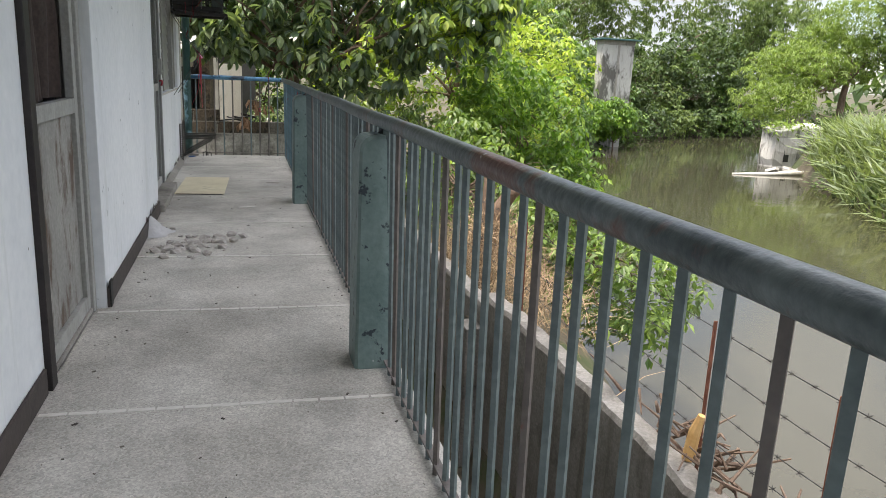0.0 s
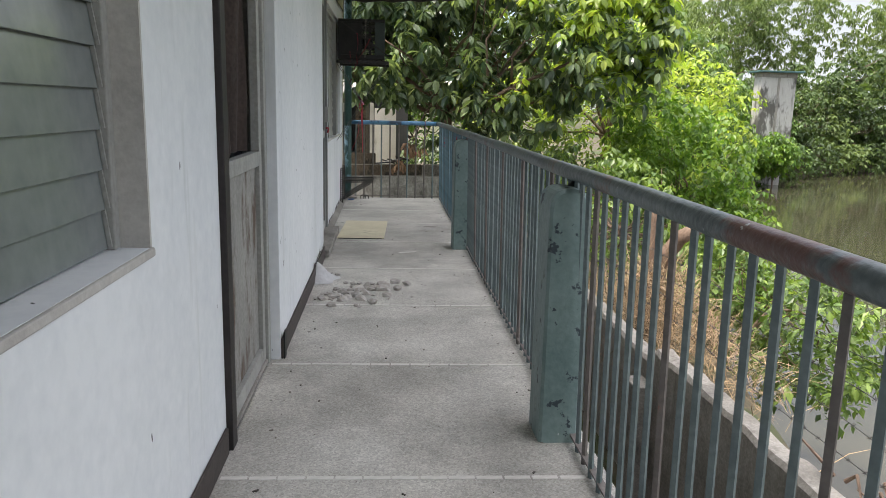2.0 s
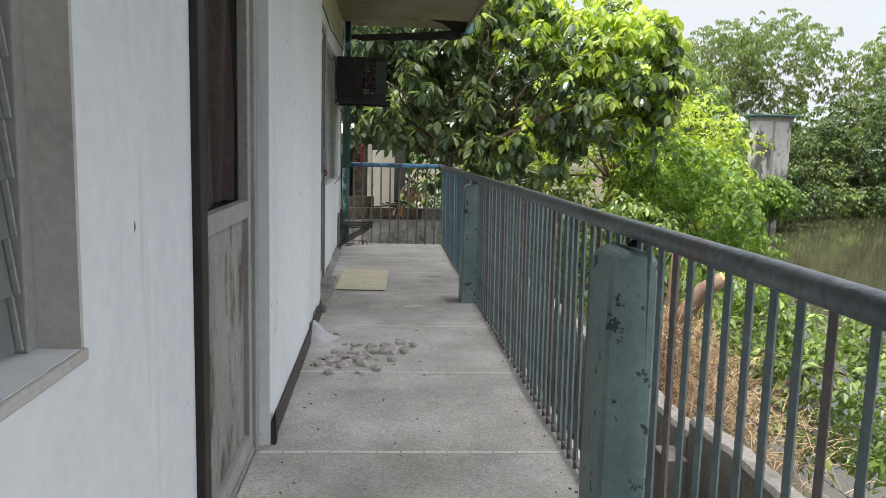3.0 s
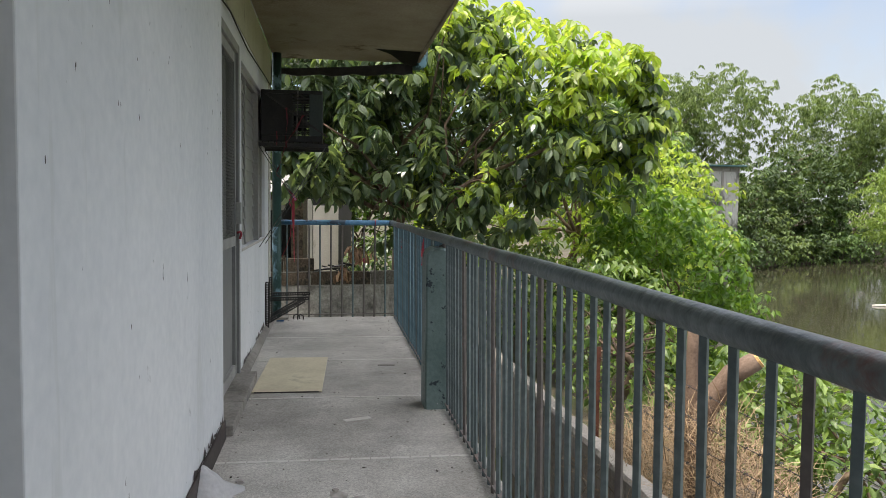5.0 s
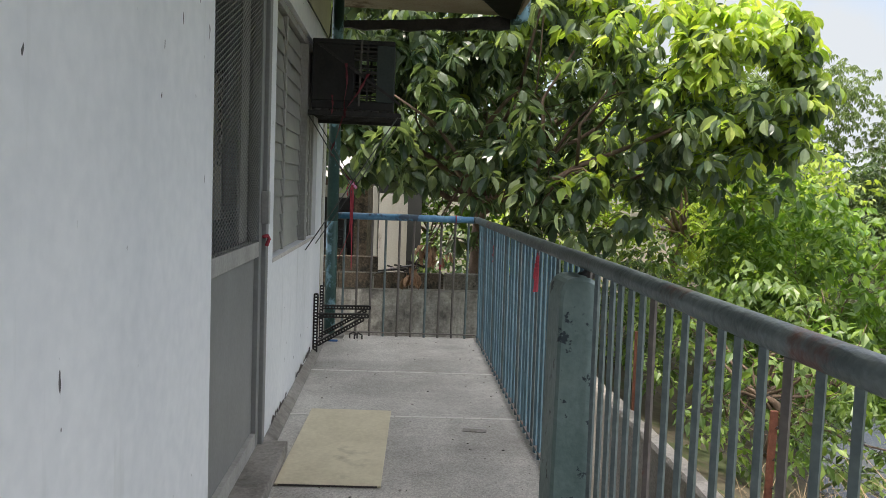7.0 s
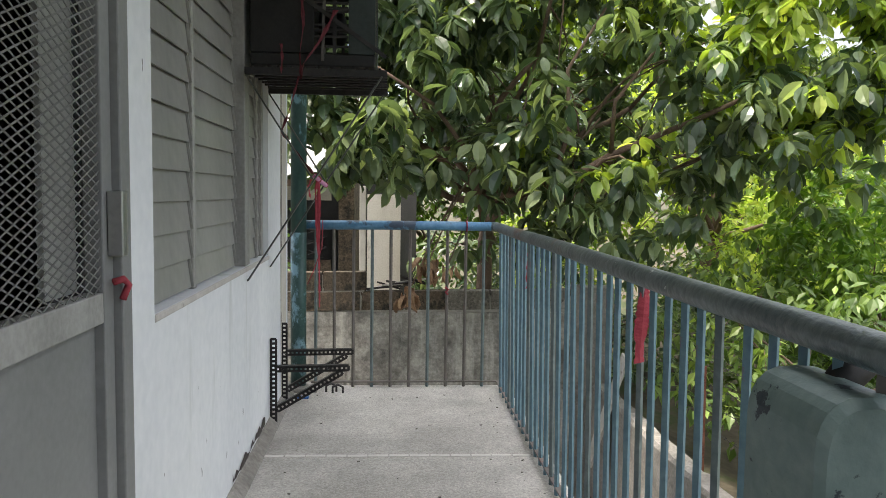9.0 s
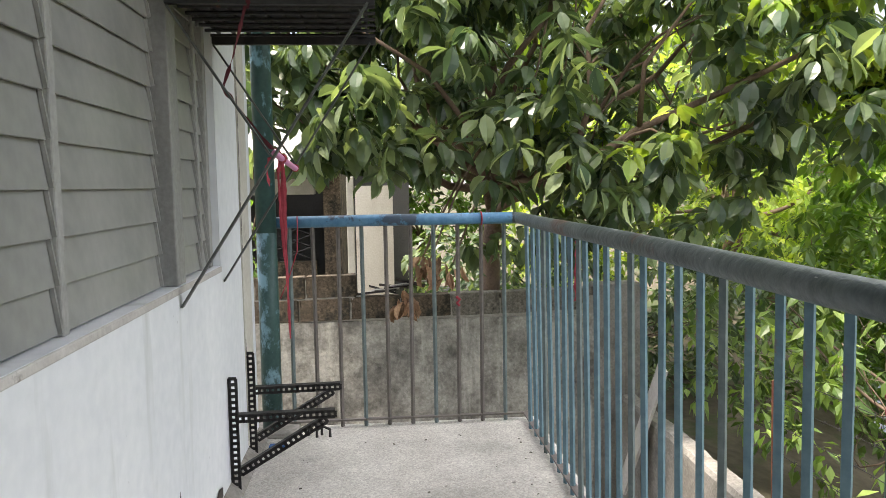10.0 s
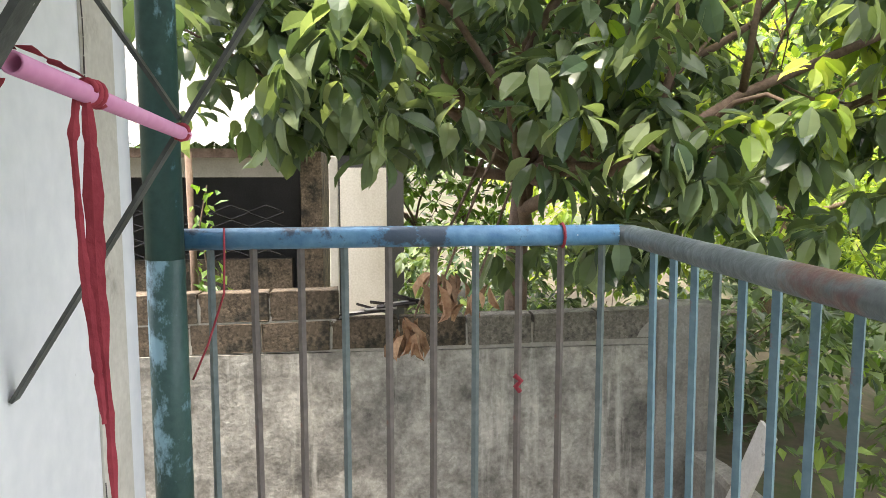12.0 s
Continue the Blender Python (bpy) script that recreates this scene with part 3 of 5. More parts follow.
tagged(raw("water", [(-10, -200, WATER), (200, -200, WATER), (200, 200, WATER), (-10, 200, WATER)], [(0, 1, 2, 3)], M_WATER), "murky green slow river water with reflections", "river", kind="structure")

# ---- yard walls ----
def broken_wall(x0, x1, y0, y1, z0, top, rough):
    """A long wall with an uneven, crumbled top."""
    bm, rings = bmesh.new(), []
    for y in np.arange(y0, y1 + 0.001, 0.08):
        h = top + rough * (noise.noise(Vector((y * 1.9, 3, 0))) + 0.6 * noise.noise(Vector((y * 7.1, 8, 0))))
        h2 = h + rough * 0.7 * noise.noise(Vector((y * 5.3, 0, 5)))
        w = 0.012 * noise.noise(Vector((y * 6, 1, 1)))
        rings.append([bm.verts.new(p) for p in ((x0, y, z0), (x0 + w * 0.3, y, h - 0.03), (x0 + 0.018 + w, y, h), (x1 - 0.02 + w, y, h2), (x1, y, h2 - 0.03), (x1, y, z0))])
    for a, b in zip(rings, rings[1:]):
        for k in range(5):
            bm.faces.new((a[k], a[k + 1], b[k + 1], b[k]))
    bm.faces.new(rings[0][::-1])
    bm.faces.new(rings[-1])
    bmesh.ops.recalc_face_normals(bm, faces=bm.faces)
    return bm


bm = broken_wall(1.82, 1.97, -6.0, 5.70, -2.3, -0.50, 0.035)
merge(bm, broken_wall(1.82, 1.97, 5.705, 12.9, -2.3, -0.62, 0.02))
box(bm, 1.68, 1.90, 5.66, 5.92, -2.3, -0.79, 0.01)
tagged(part("wall_yard", bm, M_CEMENT), "rough grey cement yard wall with a broken top", "wall", kind="structure")
back_wall = tagged(part("wall_back", boxed(-3.4, 1.63, 12.93, 13.09, -2.2, 0.045), M_CEMENT_W), "limewashed cement wall stained with black mould", "wall", kind="structure")
part("pier", boxed(1.632, 2.03, 12.90, 13.12, -2.2, 0.30, 0.012), M_CEMENT, back_wall, "grey cement pier at the wall end")

# ---- rail ----
railing = thing("railing", "balcony railing of chipped dark green and blue pipe and bars", "railing")
RX, RZ = 0.512, 0.985
bm = tube(bmesh.new(), [(RX, -4.0, RZ)] + [(RX, y, RZ + 0.002 * math.sin(y * 3)) for y in np.arange(-3.5, 10.3, 0.5)] + [(RX, 10.38, RZ), (RX - 0.006, 10.405, RZ), (RX - 0.028, 10.42, RZ)], 0.0278, 16)
part("top_rail", bm, M_RAIL, railing, "dark green pipe, rust-worn", True)
part("end_rail", tube(bmesh.new(), [(RX - 0.02, 10.42, RZ), (-0.1, 10.42, RZ + 0.001), (-0.64, 10.42, RZ - 0.002)], 0.0275, 16), M_RAIL_B, railing, "peeling blue pipe", True)
part("bottom_bar", boxed(0.527, 0.553, -4.0, 10.42, 0.028, 0.036), M_BAR_R, railing)
part("bottom_bar", boxed(-0.6, 0.527, 10.407, 10.433, 0.028, 0.036), M_BAR_R, railing)
bar_proto = {}
for key, material in (("g", M_BAR), ("b", M_BAR_B), ("r", M_BAR_R)):
    bm = tube(bmesh.new(), [(0, 0, 0.0), (0.001, 0.0005, 0.5), (0, 0, 0.96)], 0.0098, 4)
    ob = part("baluster", bm, material, railing)
    bar_proto[key] = ob.data
    bpy.data.objects.remove(ob)
# bars stand closer along the walk than near its end
BAR_YS = [0.899 + 0.0940 * k for k in range(-51, 78)] + [8.24 + 0.107 * k for k in range(20)]
for i, y in enumerate(BAR_YS):
    k = "b" if y > 7.0 and i % 5 else ("r" if i % 7 == 3 else "g")
    ob = new("baluster", bar_proto[k])
    ob.parent = railing
    ob.location, ob.rotation_euler = (0.537 + random.uniform(-0.003, 0.003), y + random.uniform(-0.002, 0.002), 0.0), (radians(random.uniform(-0.18, 0.18)), radians(-1.4 + random.uniform(-0.2, 0.2)), radians(45 + random.uniform(-3, 3)))
for k in range(10):
    ob = new("baluster", bar_proto["r" if k % 3 else "g"])
    ob.parent = railing
    ob.location, ob.rotation_euler = (0.440 - 0.1127 * k, 10.42, 0.0), (0, radians(random.uniform(-0.3, 0.3)), radians(45))


def balcony_post(y):
    post = thing("balcony_post", "square teal-painted post with chipped paint and rounded top", "post", "balcony posts")
    # a profile in x and z with a rounded head, drawn out along y and eased at its edges
    prof = [(-0.072, 0.0), (0.072, 0.0)] + [(0.072 * math.cos(a) ** 0.6 if math.cos(a) > 0 else -0.072 * (-math.cos(a)) ** 0.6, 0.865 + 0.07 * math.sin(a)) for a in np.linspace(0.0, math.pi, 13)]
    bm = bmesh.new()
    rings = [[bm.verts.new((x * k, y, z - (0.012 if abs(y) > 0.095 and z > 0.8 else 0))) for x, z in prof] for y, k in ((-0.1, 0.86), (-0.088, 1.0), (0.0, 1.0), (0.088, 1.0), (0.1, 0.86))]
    for a, b2 in zip(rings, rings[1:]):
        for k in range(len(prof)):
            q = (k + 1) % len(prof)
            bm.faces.new((a[k], a[q], b2[q], b2[k]))
    bm.faces.new(rings[0][::-1])
    bm.faces.new(rings[-1])
    bmesh.ops.recalc_face_normals(bm, faces=bm.faces)
    for v in bm.verts:
        v.co.x += 0.004 * noise.noise(v.co * 9)
    part("shaft", bm, M_POST, post)
    part("rail_bracket", tube(bmesh.new(), [(0.02, 0.03, 0.90), (0.05, 0.04, 0.93), (0.075, 0.04, 0.955)], 0.027, 8), M_BLACK, post, "black welded bracket", True)
    post.location = (0.484, y, 0)
    return post


balcony_post(3.235)
balcony_post(6.955)


def peeled_edge(name, x, y0, y1, z0, z1):
    """A jagged strip where paint has come off the wall's foot."""
    bm, prev, y = bmesh.new(), None, y0
    while y < y1:
        lo, hi = z0 + random.uniform(-0.01, 0.015), z1 + random.uniform(-0.045, 0.02)
        cur = (bm.verts.new((x, y, lo)), bm.verts.new((x, y, max(hi, lo + 0.004))))
        if prev:
            bm.faces.new((prev[0], cur[0], cur[1], prev[1]))
        prev = cur
        y += random.uniform(0.015, 0.06)
    return tagged(part(name, bm, M_BASE), "dark patch where paint has peeled off the wall foot", "trim", kind="structure")


peeled_edge("trim_peel_1", XF + 0.0025, 7.95, 8.5, 0.05, 0.075)
peeled_edge("trim_peel_2", XF + 0.0025, 8.8, 9.55, 0.05, 0.085)
peeled_edge("trim_peel_3", XB + 0.0025, 5.6, 6.4, 0.10, 0.135)

# ---- trees ----
def branch(bm, a, b, r0, r1, bend=0.15, n=7, sides=8):
    a, b = Vector(a), Vector(b)
    off = Vector(rng.normal(0, bend, 3))
    pts = [a.lerp(b, i / (n - 1)) + off * math.sin(math.pi * i / (n - 1)) + Vector(rng.normal(0, bend * 0.08, 3)) for i in range(n)]
    tube(bm, pts, [r0 + (r1 - r0) * i / (n - 1) for i in range(n)], sides)
    return pts


def tree(name, label, foot, fork, blobs, tips, per, size, lmat, shape=LEAF_BROAD, r=0.14, droop=0.35, inner=0.45, paler=None, limbs=10, bark=None, gap=-0.22, extra=()):
    t = thing(name, label, "tree" if "tree" in name else "shrub")
    bm = bmesh.new()
    pts, out = blob_points(blobs, tips, inner, gap)
    for line, r0, r1 in extra:
        for p, q in zip(line, line[1:]):
            p, d = np.array(p), np.array(q) - np.array(p)
            u = np.clip(((pts - p) @ d) / (d @ d), 0, 1)
            free = np.linalg.norm((pts - p - u[:, None] * d) * (1, 0.45, 1), axis=1) > 0.17 + 2 * r0
            pts, out = pts[free], out[free]
    if foot:
        branch(bm, foot, fork, r, r * 0.7, 0.12)
        for k in rng.choice(len(pts), limbs, replace=False):
            mid = Vector(fork).lerp(Vector(pts[k]), 0.55) + Vector((0, 0, -0.1))
            branch(bm, fork, mid, r * 0.42, r * 0.2, 0.12)
            branch(bm, mid, pts[k], r * 0.2, r * 0.06, 0.12, 6, 6)
            for q in range(3):
                near = pts[rng.choice(len(pts), 40)]
                j = np.argmin(np.linalg.norm(near - np.array(mid), axis=1))
                branch(bm, mid.lerp(Vector(pts[k]), 0.3 * q), near[j], r * 0.1, r * 0.04, 0.1, 5, 5)
        for line, r0, r1 in extra:
            tube(bm, line, [r0 + (r1 - r0) * i / (len(line) - 1) for i in range(len(line))], 9)
        part("trunk", bm, bark or M_BARK, t, smooth=True)
    else:
        bm.free()
    # crown top and river side take the leaf colour that imitates sunlight
    top = ((pts[:, 0] + rng.normal(0, 0.5, len(out)) > 0.9) & (out[:, 2] + rng.normal(0, 0.3, len(out)) > 0.42) | ((pts[:, 0] > 2.5) & (rng.random(len(out)) < 0.4))) if paler else np.zeros(len(out), bool)
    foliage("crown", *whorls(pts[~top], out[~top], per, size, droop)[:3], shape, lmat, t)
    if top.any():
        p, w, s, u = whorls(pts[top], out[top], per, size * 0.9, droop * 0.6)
        foliage("sunlit_leaves", p, w, s, shape, paler, t, "yellow-green leaves with sunlight in their colour")
    return t


# last two ellipsoids: unseen crown above the eave, added to shade the left side
MAIN = [(1.9, 12.5, 2.5, 1.9, 1.4, 1.45), (3.0, 11.8, 2.2, 1.0, 0.9, 1.15), (-0.1, 12.2, 2.0, 1.1, 0.9, 0.8), (1.4, 12.3, 1.3, 1.2, 0.8, 0.7), (2.0, 14.2, 2.8, 2.4, 1.3, 1.6), (0.3, 12.5, 2.9, 1.0, 1.0, 0.7), (1.5, 12.8, 3.4, 0.9, 0.9, 0.6), (3.4, 12.1, 2.7, 0.8, 0.8, 0.85), (-0.5, 12.6, 2.3, 0.7, 0.5, 0.6), (3.85, 12.0, 2.3, 0.55, 0.6, 0.75), (-0.4, 12.9, 3.5, 1.4, 1.1, 0.6), (0.5, 13.1, 4.0, 1.2, 1.0, 0.5)]
tree("broadleaf_tree", "leafy tree with large drooping dark green leaves and yellow-green tips", (1.0, 14.0, -1.4), (0.9, 13.5, 1.1), MAIN, 5600, 7, 0.195, L_MAIN, r=0.10, droop=0.7, paler=L_SUNLIT, limbs=18, gap=0.03, extra=[
    ([(0.92, 13.5, 0.7), (0.72, 12.7, 0.92), (0.81, 12.3, 1.03), (1.2, 12.2, 1.2), (1.74, 12.2, 1.53), (2.41, 12.1, 1.82), (3.0, 12.0, 2.1)], 0.045, 0.018),
    ([(1.2, 12.2, 1.2), (1.35, 12.1, 1.7), (1.3, 12.0, 2.2), (1.6, 12.0, 2.7)], 0.026, 0.010),
    ([(1.74, 12.2, 1.53), (1.7, 12.0, 1.95), (2.0, 11.8, 2.4)], 0.022, 0.009),
    ([(0.72, 12.7, 0.92), (0.55, 12.3, 1.5), (0.2, 12.0, 1.9), (-0.3, 11.9, 2.2)], 0.028, 0.010)])
tree("bright_shrub", "bright green leafy shrub on the river bank", (5.0, 13.4, -1.6), (5.0, 13.3, -0.4), [(5.0, 13.3, 0.0, 1.2, 1.2, 1.5), (4.3, 12.9, 0.9, 0.8, 0.8, 0.9), (5.5, 13.0, -0.6, 1.0, 1.0, 0.8)], 1500, 6, 0.15, L_SHRUB, LEAF_SMALL, 0.05, 0.5)
# backdrop tree wholly in the leaf colour with sunlight painted in
tree("sunlit_tree", "sunlit yellow-green tree behind the broadleaf tree", (4.6, 16.6, -1.0), (4.6, 16.4, 0.6), [(4.4, 16.2, 1.6, 1.9, 1.2, 1.7), (6.4, 16.8, 1.0, 1.6, 1.2, 1.6), (2.6, 16.6, 0.9, 1.3, 1.0, 1.3)], 2000, 6, 0.15, L_SUNLIT, LEAF_SMALL, 0.09, 0.4)
tree("undergrowth_shrub", "dark undergrowth shrub behind the back wall", (1.6, 14.6, -1.2), (1.6, 14.6, -0.6), [(1.5, 14.4, -0.1, 1.0, 0.6, 0.7), (2.9, 14.2, -0.2, 1.0, 0.8, 0.8), (0.7, 15.6, 0.1, 0.6, 0.6, 0.7)], 700, 6, 0.15, L_MAIN, LEAF_SMALL, 0.04, 0.4)
tree("hedge_shrub", "leafy hedge behind the shed yard", (0.6, 19.5, -1.2), (0.6, 19.5, 0.2), [(0.4, 19.6, 0.8, 1.4, 0.8, 1.8), (2.6, 19.4, 0.6, 1.4, 0.9, 1.6), (-2.5, 21, 1.8, 2.0, 1.0, 2.0)], 1100, 6, 0.2, L_SHRUB, LEAF_SMALL, 0.06, 0.4)
tree("garden_tree", "dense dark green tree behind the shed", (-1.2, 20.5, -1.2), (-1.2, 20.4, 1.2), [(-2.4, 20.4, 3.4, 2.4, 1.4, 2.2), (0.6, 19.8, 3.2, 2.0, 1.3, 2.2), (2.6, 18.6, 3.2, 1.8, 1.2, 1.9), (-0.4, 18.9, 2.0, 1.3, 0.8, 0.9)], 2300, 7, 0.26, L_FARD, LEAF_SMALL, 0.12, 0.4, gap=-0.4)
tree("vine_shrub", "tangled green vine bush growing by the yard wall", (3.2, 10.6, -1.0), (3.1, 10.6, -0.5), [(3.1, 10.8, -0.2, 0.9, 1.6, 0.9), (2.6, 12.0, 0.1, 0.6, 0.9, 0.8), (4.2, 10.5, -0.8, 0.8, 1.2, 0.8)], 1250, 5, 0.125, L_IVY, LEAF_SMALL, 0.04, 0.6, gap=-0.02, limbs=22)
tree("bank_shrub", "green leafy shrub hanging over the water", (3.6, 7.6, -1.2), (3.7, 7.5, -0.7), [(4.0, 7.5, -0.9, 0.75, 1.2, 0.75), (3.4, 8.2, -0.4, 0.6, 0.8, 0.6)], 900, 6, 0.12, L_IVY, LEAF_SMALL, 0.035, 0.4)


def far_tree(label, foot, blobs, tips, size, lmat, shape=LEAF_SMALL, per=6, droop=0.5, r=0.25, name="riverside_tree"):
    x, y = foot
    z = float(ground_z(np.array(x), np.array(y)))
    top = max(b[2] for b in blobs)
    return tree(name, label, (x, y, z - 0.2), (x, y, z + max(0.6, (top - z) * 0.45)), blobs, tips, per, size, lmat, shape, r, droop, 0.5, limbs=8)


far_tree("tall pale-green tree with hanging leaf sprays", (9.4, 26), [(9.5, 26, 2.2, 2.0, 2.2, 2.4), (10.6, 27, 0.2, 1.2, 1.4, 1.6), (8.4, 25, 3.8, 1.6, 1.6, 1.5)], 1900, 0.26, L_FAR, LEAF_NARROW, 8)
far_tree("dark green riverside tree", (12.0, 29.5), [(12.4, 29, -1.0, 1.3, 1.5, 1.3), (11.8, 30, 0.2, 1.0, 1.2, 1.2)], 800, 0.26, L_FARD)
far_tree("feathery tall tree behind the far bank", (24, 62), [(23, 62, 7, 5, 4, 4), (28, 62, 8.5, 4, 4, 4), (33, 62, 9, 5, 4, 4.5), (20, 61, 9, 4, 4, 3)], 4200, 0.5, L_FAR, LEAF_NARROW, 9, droop=0.9)
far_tree("feathery tall tree behind the far bank", (44, 62), [(42, 60, 7.5, 5, 4, 4.5), (48, 60, 6, 5, 4, 4)], 2800, 0.5, L_FAR, LEAF_NARROW, 9, droop=0.9)
far_tree("dark leafy tree over the river bend", (27, 54), [(25, 52, 1.5, 3.5, 2.5, 3), (31, 54, 2, 4, 2.5, 3.5), (37, 56, 2.5, 4, 2.5, 4), (25, 51.5, -1.2, 3.2, 1.4, 1.4), (31, 53.6, -1.2, 3.6, 1.4, 1.4), (37.5, 55.4, -1.2, 3.6, 1.4, 1.4)], 3300, 0.42, L_FARD)
far_tree("lime-green feathery tree leaning over the water", (37, 40), [(33, 40, 2.4, 3.4, 3, 1.6), (36, 41, 3.4, 4, 3, 2), (30.5, 38.5, 0.6, 2.4, 2.4, 1.2), (38, 40, 5.5, 3.5, 3, 2)], 3400, 0.34, L_LIME, LEAF_NARROW, 8)
far_tree("dark tree on the far bank", (41, 38), [(41, 38, 5, 3.5, 3.5, 4), (45, 41, 3.5, 4, 3, 5)], 1600, 0.42, L_FARD)
tree("hillside_tree", "bushy mid-green tree leaning over the river bank", (7.0, 20.0, -1.2), (7.1, 20.0, 0.6), [(7.4, 20, 1.3, 1.9, 1.6, 2.1), (8.7, 20.6, 0.1, 1.3, 1.3, 1.5), (6.2, 19.5, 2.3, 1.5, 1.3, 1.6), (9.2, 21.4, -1.3, 0.9, 1.2, 0.9), (6.4, 20.6, 3.6, 1.3, 1.2, 1.1)], 2600, 6, 0.19, L_HILL, LEAF_SMALL, 0.12, 0.5, gap=-0.3)
# bushes that overhang the water round the bend
for x, y, w, lm in ((20.3, 41.6, 1.5, L_SHRUB), (22.6, 44.4, 1.9, L_FARD), (25.4, 47.0, 2.1, L_HILL), (28.4, 49.0, 2.2, L_FARD), (31.6, 50.8, 2.2, L_FAR), (35.0, 52.4, 2.3, L_FARD), (38.6, 53.8, 2.4, L_HILL), (42.5, 55.0, 2.6, L_FARD)):
    far_tree("dense riverside bush hanging over the water", (x - 0.8, y + 1.6), [(x, y, -1.5, w, w * 0.7, 1.25), (x - 0.6, y + 1.5, 0.4, w * 1.1, w * 0.8, 1.6), (x - 0.4, y + 2.6, 2.2, w, w * 0.8, 1.3)], 620, 0.34, lm, name="riverside_bush", r=0.08)
# low bushes along the left bank
for x, y, w in ((19.6, 40.4, 1.9), (16.8, 37.5, 1.8), (23.0, 46, 2.4), (21.6, 41.0, 1.3)):
    far_tree("light green weedy bush at the water edge", (x, y), [(x, y, -0.9, w, w * 0.8, 1.2)], 600, 0.3, L_SHRUB, name="weedy_bush", r=0.06)
# weeds and creepers along the water's edge
gp, gw, gs = [], [], []
wx, wy = rng.uniform(4, 62, 60000), rng.uniform(13, 64, 60000)
wd, wz = river_depth(wx, wy), ground_z(wx, wy)
for x, y, d, z0 in zip(wx.tolist(), wy.tolist(), wd.tolist(), wz.tolist()):
    if -3.2 < d < 0.25 and not (x > 24 and y < 36) and not (20 < x < 23.2 and y < 46 and d < -1.2):
        h = 0.5 + 0.6 * noise.noise(Vector((x * 0.4, y * 0.4, 0)))
        gp.append((x, y, z0 + h * rng.random() * 1.3))
        gw.append((rng.normal(), rng.normal(), rng.normal(-0.1, 0.6)))
        gs.append(rng.uniform(0.22, 0.42))
tagged(foliage("bank_weeds", gp, gw, gs, LEAF_SMALL, L_FARD), "dense weeds and creepers along the water", "weeds", kind="stuff")
# a far line of woods that closes the view
px, pw = [], []
for k in range(5200):
    a = rng.uniform(-2.2, 2.6)
    d = rng.uniform(75, 110)
    px.append((14 + d * math.sin(a), 10 + d * math.cos(a), -1 + (1 - rng.random() ** 2) * (6.5 + 3 * noise.noise(Vector((a * 6, 0, 0))))))
    pw.append((rng.normal(), rng.normal(), rng.normal() - 0.2))
tagged(foliage("woods", px, pw, rng.uniform(1.6, 3.0, len(px)), LEAF_SMALL, L_FARD), "distant green woods", "woods", kind="stuff")
# reeds on the right bank
gp, gw, gs = [], [], []
for k in range(9000):
    y = rng.uniform(8, 31)
    x = 15.2 + (y - 12) * 0.62 + rng.uniform(0, 5.5)
    if river_depth(np.array(x), np.array(y)) < 0.1:
        gp.append((x, y, float(ground_z(np.array(x), np.array(y))) - 0.1))
        gw.append((rng.normal(-0.35, 0.45), rng.normal(-0.1, 0.45), 1.0))
        gs.append(rng.uniform(0.8, 1.7))
REED = (LEAF_BLADE[0] * (1.4, 1, 1.6), LEAF_BLADE[1])
tagged(foliage("reeds", gp, gw, gs, REED, L_GRASS), "long pale green reeds on the far bank", "grass", kind="stuff")
# dry grass heap behind the yard wall
gp, gw, gs = [], [], []
for k in range(4200):
    x, y = rng.normal(2.45, 0.28), rng.normal(7.4, 0.75)
    h = 0.75 * math.exp(-((x - 2.45) / 0.45) ** 2 - ((y - 7.4) / 1.0) ** 2)
    gp.append((x, y, -0.95 + h * rng.random()))
    gw.append((rng.normal(0, 0.7), rng.normal(0, 0.7), rng.uniform(0.1, 1.0)))
    gs.append(rng.uniform(0.2, 0.5))
tagged(foliage("dry_grass", gp, gw, gs, (LEAF_BLADE[0] * (0.26, 1, 1), LEAF_BLADE[1]), M_STRAW), "heap of dry straw-coloured cut grass", "grass", kind="stuff")

